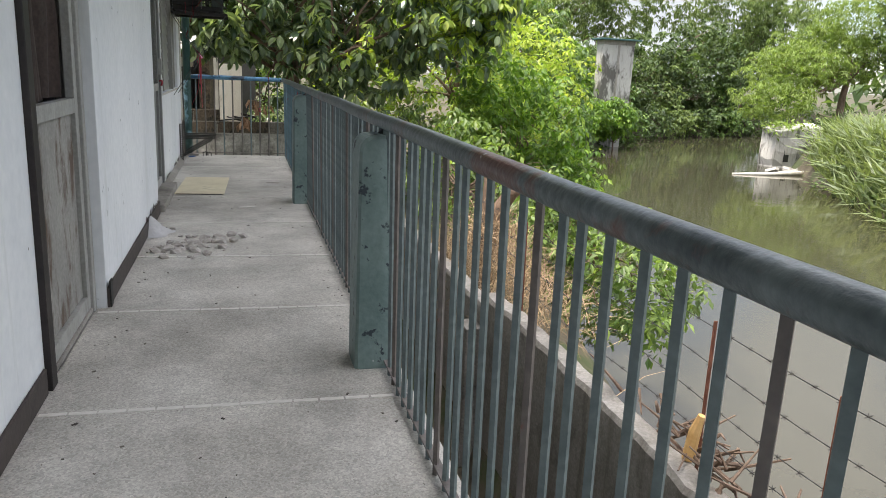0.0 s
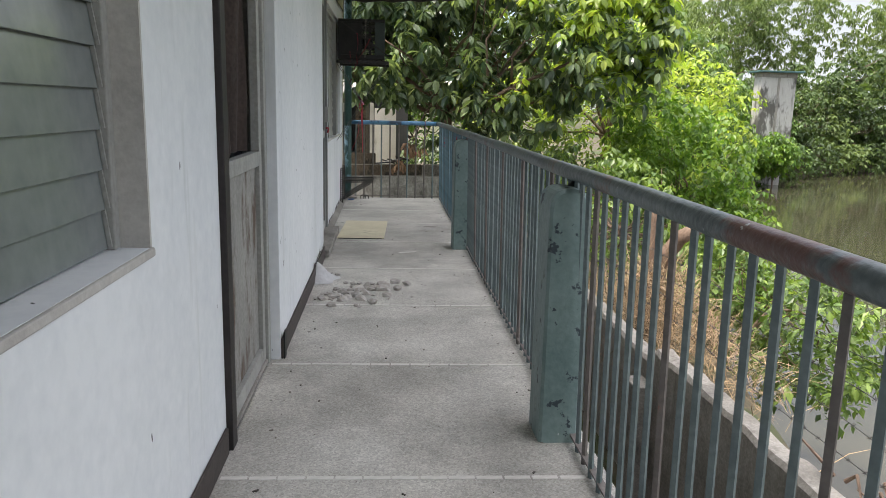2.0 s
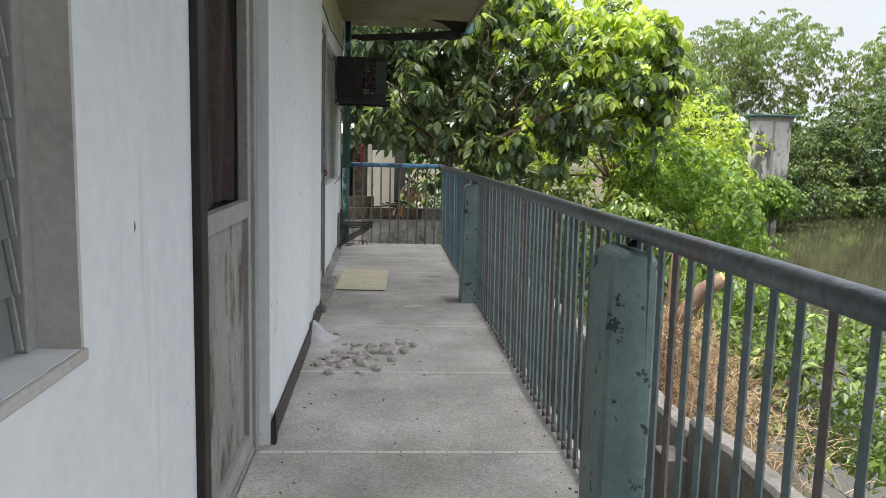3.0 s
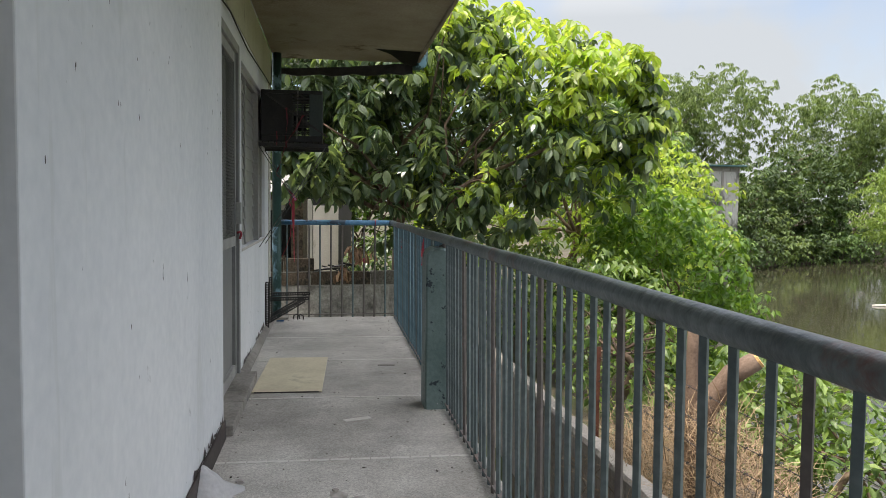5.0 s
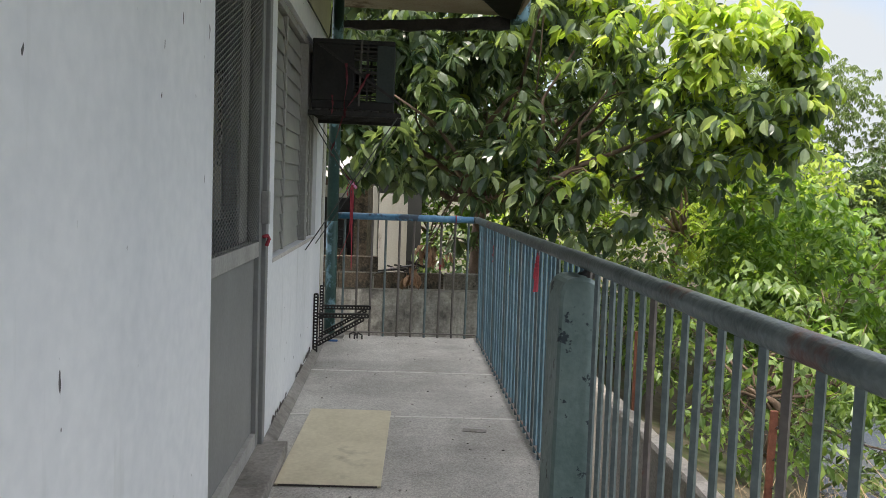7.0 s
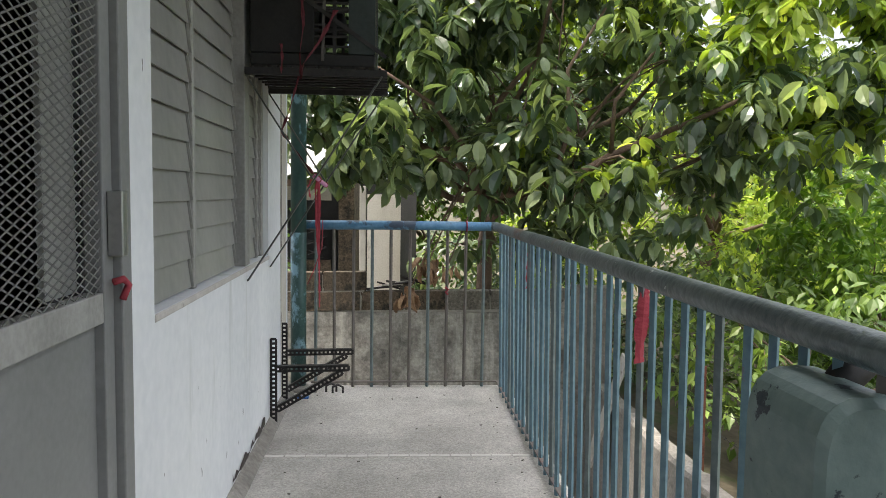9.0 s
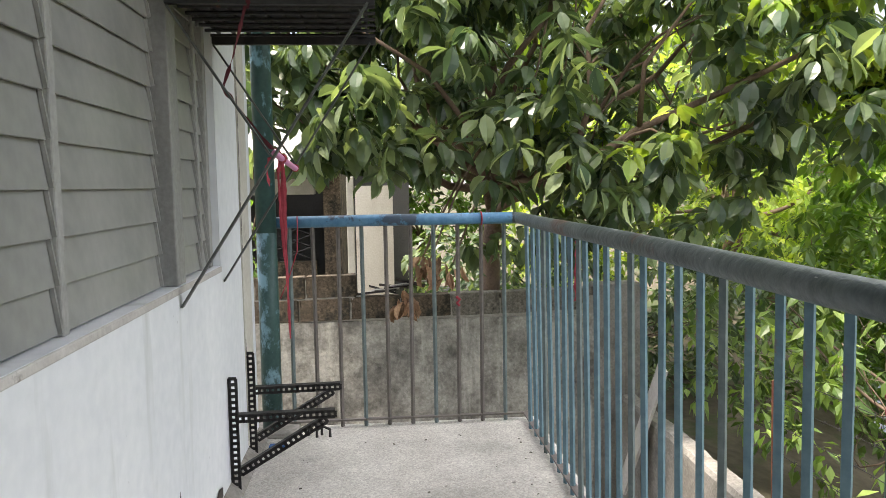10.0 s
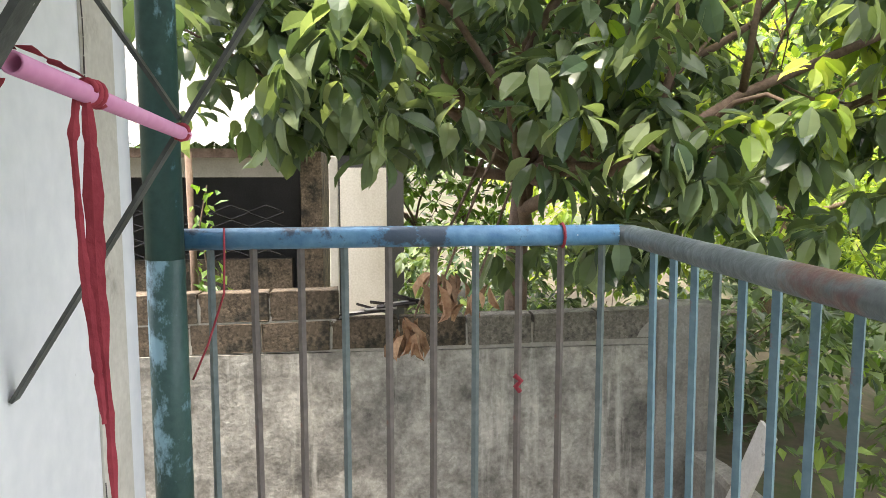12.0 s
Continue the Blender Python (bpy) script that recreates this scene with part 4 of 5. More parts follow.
# ---- doors and windows of the house ----
def louvre_window(name, label, xg, y0, y1, z0, z1, bays, posts, xface, material, lip=0.009, pitch=0.0885):
    """A jalousie window: frame, posts and rows of tilted glass blades; each bay is (y0, y1)."""
    w = thing(name, label, "window", kind="structure")
    fr = boxed(xg - 0.03, xg + 0.035, y0 + 0.001, y0 + 0.045, z0, z1, 0.003)
    box(fr, xg - 0.03, xg + 0.035, y1 - 0.045, y1 - 0.001, z0, z1, 0.003)
    box(fr, xg - 0.03, xg + 0.035, y0 + 0.046, y1 - 0.046, z1 - 0.045, z1 - 0.001, 0.003)
    part("window_frame", fr, M_FRAME, w)
    part("window_sill", boxed(xg - 0.04, xface + lip, y0 + 0.001, y1 + 0.004, z0 - 0.022, z0 - 0.001, 0.004, Matrix.Translation((0, 0, z0)) @ Matrix.Shear("XZ", 4, (0.0, 0.0)) @ Matrix.Translation((0, 0, -z0))), M_TRIM, w)
    for a, b in posts:
        part("window_post", boxed(xg - 0.03, xg + (0.03 if b - a < 0.05 else 0.055), a, b, z0, z1 - 0.046, 0.004), M_FRAME, w)
    for a, b in bays:
        me = None
        z, k = z0 + 0.006, 0
        while z < z1 - 0.11:
            if me is None:
                bm = boxed(-0.003, 0.003, a + 0.006, b - 0.006, 0, 0.104, 0.001)
                ob = part("louvre_blade", bm, material, w)
                me = ob.data
                holder = boxed(0.004, 0.012, b - 0.007, b - 0.001, 0.002, 0.10)
                hm = part("blade_clip", holder, M_FRAME, ob)
                clip = hm.data
            else:
                ob = new("louvre_blade", me)
                ob.parent = w
                hm = new("blade_clip", clip)
                hm.parent = ob
            ob.location, ob.rotation_euler = (xg + 0.02, 0, z), (0, radians(-8 + random.uniform(-1.2, 1.2)), 0)
            z += pitch
    return w


louvre_window("window_1", "jalousie window with dusty grey glass louvres, closed", -0.80, W1[0], W1[1], W1[2], W1[3], [(W1[0] + 0.05, 1.45), (1.49, W1[1] - 0.05)], [(1.452, 1.488)], XN, M_LOUVRE)
lin = boxed(-0.858, XN + 0.002, W1[1] - 0.012, W1[1] - 0.0005, W1[2], W1[3])
tagged(part("trim_window_1", lin, M_TRIM), "bare concrete window reveal", "trim", kind="structure")
louvre_window("window_2", "jalousie window with dusty pale glass louvres in grey frames", -0.79, W2[0], W2[1], W2[2], W2[3], [(7.945, 8.395), (8.43, 9.06), (9.21, 9.52), (9.55, 9.62)], [(8.397, 8.428), (9.115, 9.205), (9.522, 9.548)], XF, M_LOUVRE_D, 0.004, 0.0925)

door_1 = thing("door_1", "stripped grey plywood door with a dark open upper panel", "door", kind="structure")
part("dark_jamb", boxed(-0.80, XN + 0.022, 3.092, 3.165, 0.002, 2.158, 0.004), M_JAMB, door_1, "black painted door jamb")
part("jamb", boxed(-0.80, XN + 0.006, 3.985, 4.046, 0.002, 2.158, 0.004), M_FRAME, door_1)
part("door_head", boxed(-0.80, XN + 0.006, 3.167, 3.983, 2.10, 2.158, 0.004), M_FRAME, door_1)
leaf = part("door_leaf", boxed(-0.736, -0.728, 3.225, 3.92, 0.10, 0.93), M_DOOR, door_1, "bare plywood panel with peeled paint and stains")
for a in ((3.17, 3.224, 0.03, 2.095), (3.921, 3.98, 0.03, 2.095)):
    part("stile", boxed(-0.745, XN - 0.008, *a, 0.003), M_FRAME, door_1)
for a in ((3.226, 3.919, 0.932, 0.995), (3.226, 3.919, 0.03, 0.098), (3.226, 3.919, 2.03, 2.094)):
    part("door_rail", boxed(-0.745, XN - 0.008, *a, 0.003), M_FRAME, door_1)
bm = bmesh.new()
cols = []
for i in range(40):
    y = 3.226 + 0.69 * i / 39
    cols.append([bm.verts.new((-0.785 + 0.016 * math.sin(i * 0.8 + z) + 0.018 * math.sin(i * 0.27 + z * 3.1) + 0.004 * (z - 1), y, z)) for z in (0.997, 1.3, 1.6, 2.028)])
for a, b2 in zip(cols, cols[1:]):
    for k in range(3):
        bm.faces.new((a[k], b2[k], b2[k + 1], a[k + 1]))
part("curtain", bm, M_CURTAIN, door_1, "dark torn curtain", True)
part("latch", boxed(XN - 0.006, XN + 0.004, 3.19, 3.21, 1.02, 1.09, 0.002), M_IRON, door_1)
part("threshold", boxed(-0.858, XN - 0.001, 3.166, 3.984, 0.001, 0.028, 0.004), M_CEMENT, door_1)
tagged(part("trim_black_foot", boxed(XB + 0.013, XB + 0.02, Y_B + 0.004, Y_B + 0.06, 0.002, 0.135, 0.002), M_BLACK), "black painted corner of the skirting", "trim", kind="structure")

door_2 = thing("door_2", "closed grey door with a steel mesh upper half", "door", kind="structure")
part("jamb", boxed(-0.80, XF + 0.014, 7.668, 7.728, 0.002, 2.188, 0.004), M_DOOR2, door_2)
part("jamb", boxed(-0.80, XF + 0.014, 6.502, 6.56, 0.002, 2.188, 0.004), M_DOOR2, door_2)
part("door_head", boxed(-0.80, XF + 0.014, 6.562, 7.666, 2.13, 2.188, 0.004), M_FRAME, door_2)
part("door_leaf", boxed(-0.765, -0.755, 6.62, 7.608, 0.13, 0.898), M_DOOR2, door_2, "smooth grey lower door panel")
for a in ((6.562, 6.619, 0.06, 2.128), (7.609, 7.665, 0.06, 2.128)):
    part("stile", boxed(-0.775, XF - 0.004, *a, 0.003), M_DOOR2, door_2)
for a in ((6.621, 7.607, 0.90, 0.965), (6.621, 7.607, 0.06, 0.128), (6.621, 7.607, 2.065, 2.127)):
    part("door_rail", boxed(-0.775, XF - 0.004, *a, 0.003), M_FRAME, door_2)
part("threshold", boxed(-0.90, XF + 0.12, 6.50, 7.728, 0.001, 0.058, 0.006), M_CEMENT, door_2)
bm = bmesh.new()
ya, yb, za, zb = 6.62, 7.608, 0.966, 2.064
k = 0.44
for sgn in (1, -1):
    c = -0.5
    while c < 1.7:
        # line z = za + c + sgn * k * (y - ya), clipped to the opening
        seg = []
        for y in (ya, yb):
            seg.append((y, za + c + sgn * k * (y - ya)))
        (y0, z0), (y1, z1) = seg
        lo, hi = 0.0, 1.0
        for bound, side in ((za, 1), (zb, -1)):
            f0, f1 = side * (z0 - bound), side * (z1 - bound)
            if f0 < 0 and f1 < 0:
                lo, hi = 1, 0
            elif f0 < 0:
                lo = max(lo, f0 / (f0 - f1))
            elif f1 < 0:
                hi = min(hi, f0 / (f0 - f1))
        if hi > lo:
            p = [(XF - 0.012 + 0.0015 * sgn, y0 + t * (y1 - y0), z0 + t * (z1 - z0)) for t in (lo, hi)]
            flatbar(bm, p[0], p[1], 0.0035, 0.0012, (0, -sgn * k, 1))
        c += 0.02
part("mesh_screen", bm, M_MESH, door_2, "expanded steel mesh")
part("lock_plate", boxed(XF - 0.003, XF + 0.03, 7.63, 7.662, 1.04, 1.18, 0.003), M_STEEL, door_2, "bare steel lock plate")
part("inner_post", boxed(-0.80, -0.788, 7.46, 7.605, 0.966, 2.064), M_FRAME, door_2)
door_2.location = (0, -0.03, 0)
pale = thing("pale_sheet", "pale paper sheet hanging behind the mesh door", "paper")
part("sheet", boxed(-0.872, -0.812, 7.2, 7.206, 1.07, 1.61), M_WHITE, pale)
part("rod", tube(bmesh.new(), [(-0.875, 7.203, 1.617), (-0.80, 7.203, 1.617)], 0.006, 6), M_IRON, pale)
chain = bmesh.new()
for k in range(13):
    z, ax = 1.60 - 0.026 * k, (k % 2) * 1.57
    tube(chain, [(-0.815 + 0.008 * math.cos(a) * math.cos(ax), 7.19 + 0.008 * math.cos(a) * math.sin(ax), z + 0.016 * math.sin(a)) for a in np.linspace(0, 6.28, 9)], 0.0025, 5)
tagged(part("chain", chain, M_IRON), "dark steel chain hanging inside the mesh door", "chain")
# partition behind the mesh door, its room shade put into the colour
tagged(part("inner_door", boxed(-1.5, -1.45, 6.4, 9.4, -0.003, 2.5), M_ROOM_SHADE), "dim inner partition", "partition", kind="structure")

# ---- cloth ribbons ----
def ribbon(label, pts, width, group="red rags", name="red_rag", parent=None, twist=0.5, material=None, widths=None):
    """A torn strip of cloth that hangs along a line of points and twists."""
    pts = [Vector(p) for p in pts]
    fine = []
    for a, b in zip(pts, pts[1:]):
        fine += [a.lerp(b, t / 9) for t in range(9)]
    fine.append(pts[-1])
    bm, rows = bmesh.new(), []
    for i, p in enumerate(fine):
        a = twist * i * 0.35 + (0.12 * math.sin(i * 0.4) if widths else 0.3 * math.sin(i * 1.1))
        w = width * (0.75 + 0.3 * math.sin(i * 0.9 + width * 90) + 0.12 * random.uniform(-1, 1)) / 2
        if widths:
            w = float(np.interp(i / (len(fine) - 1), np.linspace(0, 1, len(widths)), widths)) * (1 + 0.22 * random.uniform(-1, 1)) / 2
        s = Vector((math.cos(a), math.sin(a), 0.12 * math.sin(i * 0.5)))
        q = Vector((-math.sin(a), math.cos(a), 0)) * w * 0.22
        rows.append([bm.verts.new(p - s * w), bm.verts.new(p - q), bm.verts.new(p + s * w), bm.verts.new(p + q)])
    for a, b in zip(rows, rows[1:]):
        for k in range(4):
            bm.faces.new((a[k], a[(k + 1) % 4], b[(k + 1) % 4], b[k]))
    bm.faces.new(rows[0])
    bm.faces.new(rows[-1][::-1])
    bmesh.ops.recalc_face_normals(bm, faces=bm.faces[:])
    ob = part(name, bm, material or M_RED, parent)
    return tagged(ob, label, "" if parent else "rag", "" if parent else group)


def knot(pts, r, label, name="red_knot"):
    return tagged(part(name, tube(bmesh.new(), pts, r, 7), M_RED, smooth=True), label, "rag", "red rags")


# ---- air conditioner on its rack ----
AX0, AX1, AY0, AY1, AZ0, AZ1 = -0.71, -0.20, 9.10, 9.66, 1.70, 2.13
ac = thing("air_conditioner", "old black window air conditioner on a wall rack", "air conditioner")
# an open steel case: solid wall half, see-through grilles towards its rear corner
GX0, GX1 = AX0 + 0.26, AX1 - 0.11
part("casing", boxed(AX0, AX1, AY0, AY1, AZ1 - 0.03, AZ1, 0.006), M_BLACK, ac)
part("base_pan", boxed(AX0, AX1, AY0, AY1, AZ0, AZ0 + 0.05, 0.006), M_BLACK, ac)
part("front_shell", boxed(AX0, GX0, AY0 + 0.002, AY1 - 0.002, AZ0 + 0.051, AZ1 - 0.031, 0.004), M_BLACK, ac)
for ya, yb in ((AY0, AY0 + 0.012), (AY1 - 0.012, AY1)):
    part("side_panel", boxed(GX1, AX1, ya, yb, AZ0 + 0.051, AZ1 - 0.031, 0.002), M_AC_GREEN, ac, "faded dark green side panel")
    part("grille_post", boxed(GX0 + 0.075, GX0 + 0.09, ya + 0.001, yb - 0.001, AZ0 + 0.051, AZ1 - 0.031), M_IRON, ac)
    for k in range(22):
        z = AZ0 + 0.06 + k * 0.0155
        part("grille_slat", boxed(GX0 + 0.001, GX1 - 0.001, ya + 0.003, yb - 0.004, z, z + 0.0085, 0, pose(0, 0, 0, random.uniform(-0.25, 0.25), 0, 0)), M_IRON, ac)
for k in range(22):
    z = AZ0 + 0.06 + k * 0.0155
    part("rear_slat", boxed(AX1 - 0.010, AX1 - 0.002, AY0 + 0.013, AY1 - 0.013, z, z + 0.008), M_IRON, ac)
part("fan_motor", tube(bmesh.new(), [(GX0 + 0.002, 9.36, 1.90), (GX0 + 0.10, 9.36, 1.90), (GX0 + 0.115, 9.36, 1.90)], [0.075, 0.075, 0.05], 14), M_BLACK, ac, smooth=True)
part("brace_strap", flatbar(bmesh.new(), (AX0 + 0.03, AY0 - 0.010, AZ1 - 0.03), (AX1 + 0.045, AY0 - 0.010, AZ0 + 0.04), 0.016, 0.003, (0, 0, 1)), M_IRON, ac, "diagonal flat strap")
part("hanger_strap", flatbar(bmesh.new(), (GX0 + 0.045, AY0 - 0.006, AZ1), (GX0 + 0.035, AY0 - 0.006, AZ0 + 0.02), 0.012, 0.003, (1, 0, 0)), M_STRAP, ac, "pale upright strap")
rack = thing("wall_rack", "black angle-iron wall rack with struts under the air conditioner", "rack")
for y in (9.085, 9.675):
    part("side_rail", boxed(XF + 0.002, AX1 + 0.05, y - 0.012, y + 0.012, 1.655, 1.685, 0.002), M_IRON, rack)
    part("strut", flatbar(bmesh.new(), (XF + 0.004, y + 0.03, 0.805), (AX1 + 0.03, y - 0.005, 1.66), 0.026, 0.006, (0, 1, 0)), M_STRUT, rack, "peeling dark flat-bar strut")
    part("tie", flatbar(bmesh.new(), (XF + 0.004, y + 0.01, 1.655), (-0.455, y + 0.012, 1.235), 0.022, 0.006, (0, 1, 0)), M_STRUT, rack)
for k in range(11):
    x = XF + 0.03 + k * 0.052
    part("rack_bar", tube(bmesh.new(), [(x, 9.097, 1.692), (x, 9.663, 1.692)], 0.006, 6), M_IRON, rack)
for k in range(7):
    y = 9.13 + k * 0.085
    part("rack_bar", tube(bmesh.new(), [(XF + 0.004, y, 1.681), (AX1 + 0.05, y, 1.681)], 0.0055, 6), M_IRON, rack)
pipe = thing("pink_pipe", "short pink plastic pipe tied to the rack struts", "pipe")
bm = bmesh.new()
ri = [[], []]
for j, rr in enumerate((0.0098, 0.0075)):
    for k in range(14):
        a = 2 * math.pi * k / 14
        ri[j].append([bm.verts.new((-0.452 + rr * math.cos(a), y, 1.255 - (y - 9.0) * 0.06 + rr * math.sin(a))) for y in (9.15, 9.70)])
for k in range(14):
    q = (k + 1) % 14
    bm.faces.new((ri[0][k][0], ri[0][q][0], ri[0][q][1], ri[0][k][1]))
    bm.faces.new((ri[1][q][0], ri[1][k][0], ri[1][k][1], ri[1][q][1]))
    for e in (0, 1):
        bm.faces.new((ri[0][k][e], ri[1][k][e], ri[1][q][e], ri[0][q][e]))
part("tube", bm, M_PINK, pipe, smooth=True)
ribbon("long torn red rag hanging from the pink pipe", [(-0.452, 9.30, 1.25), (-0.449, 9.30, 1.18), (-0.45, 9.30, 1.05), (-0.449, 9.31, 0.94), (-0.447, 9.31, 0.80), (-0.446, 9.32, 0.66)], 0.026, twist=0.03, widths=(0.007, 0.010, 0.017, 0.020, 0.016, 0.007, 0.011, 0.006, 0.009, 0.005))
ribbon("second tail of torn red rag hanging from the pink pipe", [(-0.455, 9.29, 1.245), (-0.463, 9.292, 1.19), (-0.461, 9.296, 1.08), (-0.455, 9.30, 0.97), (-0.452, 9.305, 0.90)], 0.02, twist=0.04, widths=(0.006, 0.010, 0.007, 0.011, 0.009, 0.005))
ribbon("short torn red rag on the pink pipe", [(-0.468, 9.16, 1.235), (-0.478, 9.15, 1.20), (-0.470, 9.15, 1.15)], 0.013, twist=0.2)
ribbon("twisted red rag tied from the rack to the pipe", [(-0.50, 9.10, 1.70), (-0.55, 9.10, 1.52), (-0.585, 9.11, 1.43), (-0.54, 9.11, 1.37), (-0.46, 9.16, 1.258)], 0.017, material=M_RED_D)
ribbon("dark red rag knotted over the rack edge", [(-0.50, 9.088, 1.98), (-0.49, 9.07, 1.86), (-0.505, 9.068, 1.74), (-0.50, 9.07, 1.655)], 0.02, twist=0.3, material=M_RED_D)
ribbon("dark red rag slung along the rack front", [(-0.36, 9.07, 1.92), (-0.42, 9.066, 1.80), (-0.49, 9.064, 1.70), (-0.50, 9.066, 1.64)], 0.022, twist=0.25, material=M_RED_D)
ribbon("short dark red rag end on the rack", [(-0.58, 9.07, 1.78), (-0.575, 9.068, 1.72), (-0.58, 9.07, 1.66)], 0.014, twist=0.2, material=M_RED_D)
ribbon("red rag wound along the pink pipe", [(-0.452, 9.17, 1.262), (-0.452, 9.24, 1.256), (-0.452, 9.33, 1.25)], 0.015, twist=0.9)
knot([(-0.452 + 0.011 * math.cos(a), 9.30 + a * 0.002, 1.238 + 0.012 * math.sin(a)) for a in np.linspace(0, 18, 40)], 0.003, "red rag knot on the pink pipe")
knot([(-0.452 + 0.012 * math.cos(a), 9.676, 1.216 + 0.012 * math.sin(a)) for a in np.linspace(0, 6, 10)], 0.003, "red rag knot on the pink pipe")

# ---- pole, slotted brackets ----
pole = thing("roof_pole", "round green steel pole with peeling pale blue paint", "pole")
part("upper_shaft", tube(bmesh.new(), [(-0.671, 10.384, 0.94), (-0.670, 10.386, 2.684)], 0.046, 20), M_POLE, pole, smooth=True)
part("lower_shaft", tube(bmesh.new(), [(-0.672, 10.385, 0.02), (-0.671, 10.384, 0.9395)], 0.0462, 20), M_POLE2, pole, "badly peeled pale blue lower length", True)
part("base_plate", boxed(-0.76, -0.55, 10.28, 10.46, 0.001, 0.024, 0.006), M_CEMENT, pole)


def slotted_bracket(y, top):
    b = thing("slotted_bracket", "rusty dark slotted-angle shelf bracket fixed low on the wall", "bracket", "slotted brackets")

    def slotted(name, a, c, wide=0.034):
        a, c = Vector(a), Vector(c)
        d = (c - a).normalized()
        n = max(3, int((c - a).length / 0.022))
        bm = bmesh.new()
        s = Vector((0, 1, 0))
        e = d.cross(s).normalized()
        for off, w in ((-0.36, 0.0115), (0.36, 0.0115)):
            o = e * wide * off
            flatbar(bm, a + o, c + o, w, 0.003, e)
        for k in range(n + 1):
            m0 = a.lerp(c, k / n)
            flatbar(bm, m0 - e * wide * 0.4, m0 + e * wide * 0.4, 0.0125, 0.003, d)
        flatbar(bm, a + e * wide * 0.5 + s * 0.015, c + e * wide * 0.5 + s * 0.015, 0.03, 0.003, s)
        part(name, bm, M_IRON, b)

    slotted("upright", (XF + 0.02, y, 0.012), (XF + 0.02, y, top))
    slotted("arm", (XF + 0.03, y + 0.004, 0.285), (-0.335, y + 0.004, 0.290), 0.03)
    slotted("brace", (XF + 0.035, y + 0.008, 0.075), (-0.37, y + 0.008, 0.268), 0.03)
    return b


slotted_bracket(9.69, 0.44)
slotted_bracket(10.07, 0.45)

# ---- things on the floor ----
mat_board = thing("plywood_board", "yellowed thin plywood board lying on the floor", "board")
part("sheet", boxed(-0.215, 0.215, -0.515, 0.515, 0.0, 0.008, 0.002), M_PLY, mat_board)
mat_board.matrix_world = pose(-0.378, 7.83, 0.003, 0, 0, -1.8)
part("dirty_edge", boxed(-0.2, 0.2, -0.519, -0.516, 0.0, 0.007), M_BASE, mat_board)


def stone(r, flat=0.55):
    bm = bmesh.new()
    bmesh.ops.create_icosphere(bm, subdivisions=1, radius=r)
    for v in bm.verts:
        v.co *= 1 + random.uniform(-0.32, 0.32)
        v.co.z *= flat
    return bm


stone_meshes = []
for k in range(6):
    ob = part("rubble_stone", stone(0.02), M_RUBBLE)
    stone_meshes.append(ob.data)
    bpy.data.objects.remove(ob)
for k in range(120):
    y = random.gauss(5.3, 0.20) if k < 95 else random.uniform(3.4, 9.8)
    x = -0.56 + abs(random.gauss(0.0, 0.22)) if k < 95 else random.uniform(-0.5, 0.45)
    if k < 60:
        x, y = -0.50 + 0.42 * (k / 60) + random.gauss(0, 0.05), 5.18 + 0.35 * (k / 60) + random.gauss(0, 0.09)
    ob = tagged(new("rubble_stone", random.choice(stone_meshes)), "small grey lump of broken cement on the floor", "rubble", "floor rubble")
    s = random.choice((0.5, 0.7, 0.9, 1.2, 1.8)) if k < 95 else random.choice((0.2, 0.3, 0.4))
    ob.scale, ob.location, ob.rotation_euler = (s, s, s), (max(x, -0.6), y, 0.007 * s), (0, 0, random.uniform(0, 6))
pile = bmesh.new()
rings = []
for j in range(7):
    rr = 0.15 * (1 - j / 6.5)
    rings.append([pile.verts.new((XB + 0.013 + max(0, rr * math.cos(a)) * (1 + 0.2 * math.sin(a * 5 + j)), 5.72 + rr * 1.15 * math.sin(a), 0.002 + 0.13 * (j / 6.5) ** 1.3)) for a in np.linspace(-1.57, 1.57, 12)])
for a, b2 in zip(rings, rings[1:]):
    for k in range(11):
        pile.faces.new((a[k], a[k + 1], b2[k + 1], b2[k]))
pile.faces.new(rings[-1])
tagged(part("plaster_spill", pile, M_PLASTER, smooth=True), "pale plaster powder spilt against the wall foot", "plaster")
for x, y, a, w in ((0.02, 6.70, 20, 0.075), (0.28, 8.05, -10, 0.06)):
    scrap = tagged(part("paper_scrap", boxed(-w, w, -0.022, 0.022, 0, 0.003), M_JOINT if a > 0 else M_CEMENT), "small torn scrap of pale card on the floor", "litter", "floor litter")
    scrap.matrix_world = pose(x, y, 0.002, 0, 0, a)
for x, y in ((-0.43, 10.28), (-0.47, 10.31)):
    knob = tagged(part("iron_clamp", tube(bmesh.new(), [(x - 0.03, y, 0.0), (x - 0.03, y, 0.035), (x, y, 0.05), (x + 0.03, y, 0.035), (x + 0.03, y, 0.0)], 0.007, 6), M_IRON), "small dark iron clamp on the floor", "clamp", "floor litter")
tagged(part("blue_scrap", boxed(-0.66, -0.585, 10.15, 10.19, 0.002, 0.012, 0.003), M_BLUE), "blue plastic scrap on the floor", "litter", "floor litter")

grit = bmesh.new()
for k in range(260):
    x, y = random.uniform(-0.62, 0.50), random.uniform(1.2, 10.3)
    if random.random() < 0.45:
        x = random.choice((0.49 - abs(random.gauss(0, 0.05)), -0.60 + abs(random.gauss(0, 0.06))))
    r = random.choice((0.0018, 0.0022, 0.003, 0.0045))
    box(grit, -r * random.uniform(0.8, 2.2), r, -r * 0.7, r * 0.7, 0, r * 0.7, 0, Matrix.Translation((x, y, 0.0005)) @ Matrix.Rotation(random.uniform(0, 6), 4, "Z"))
tagged(part("floor_grit", grit, M_GRIT), "dark grit, leaf crumbs and flakes strewn on the floor", "grit", kind="stuff")

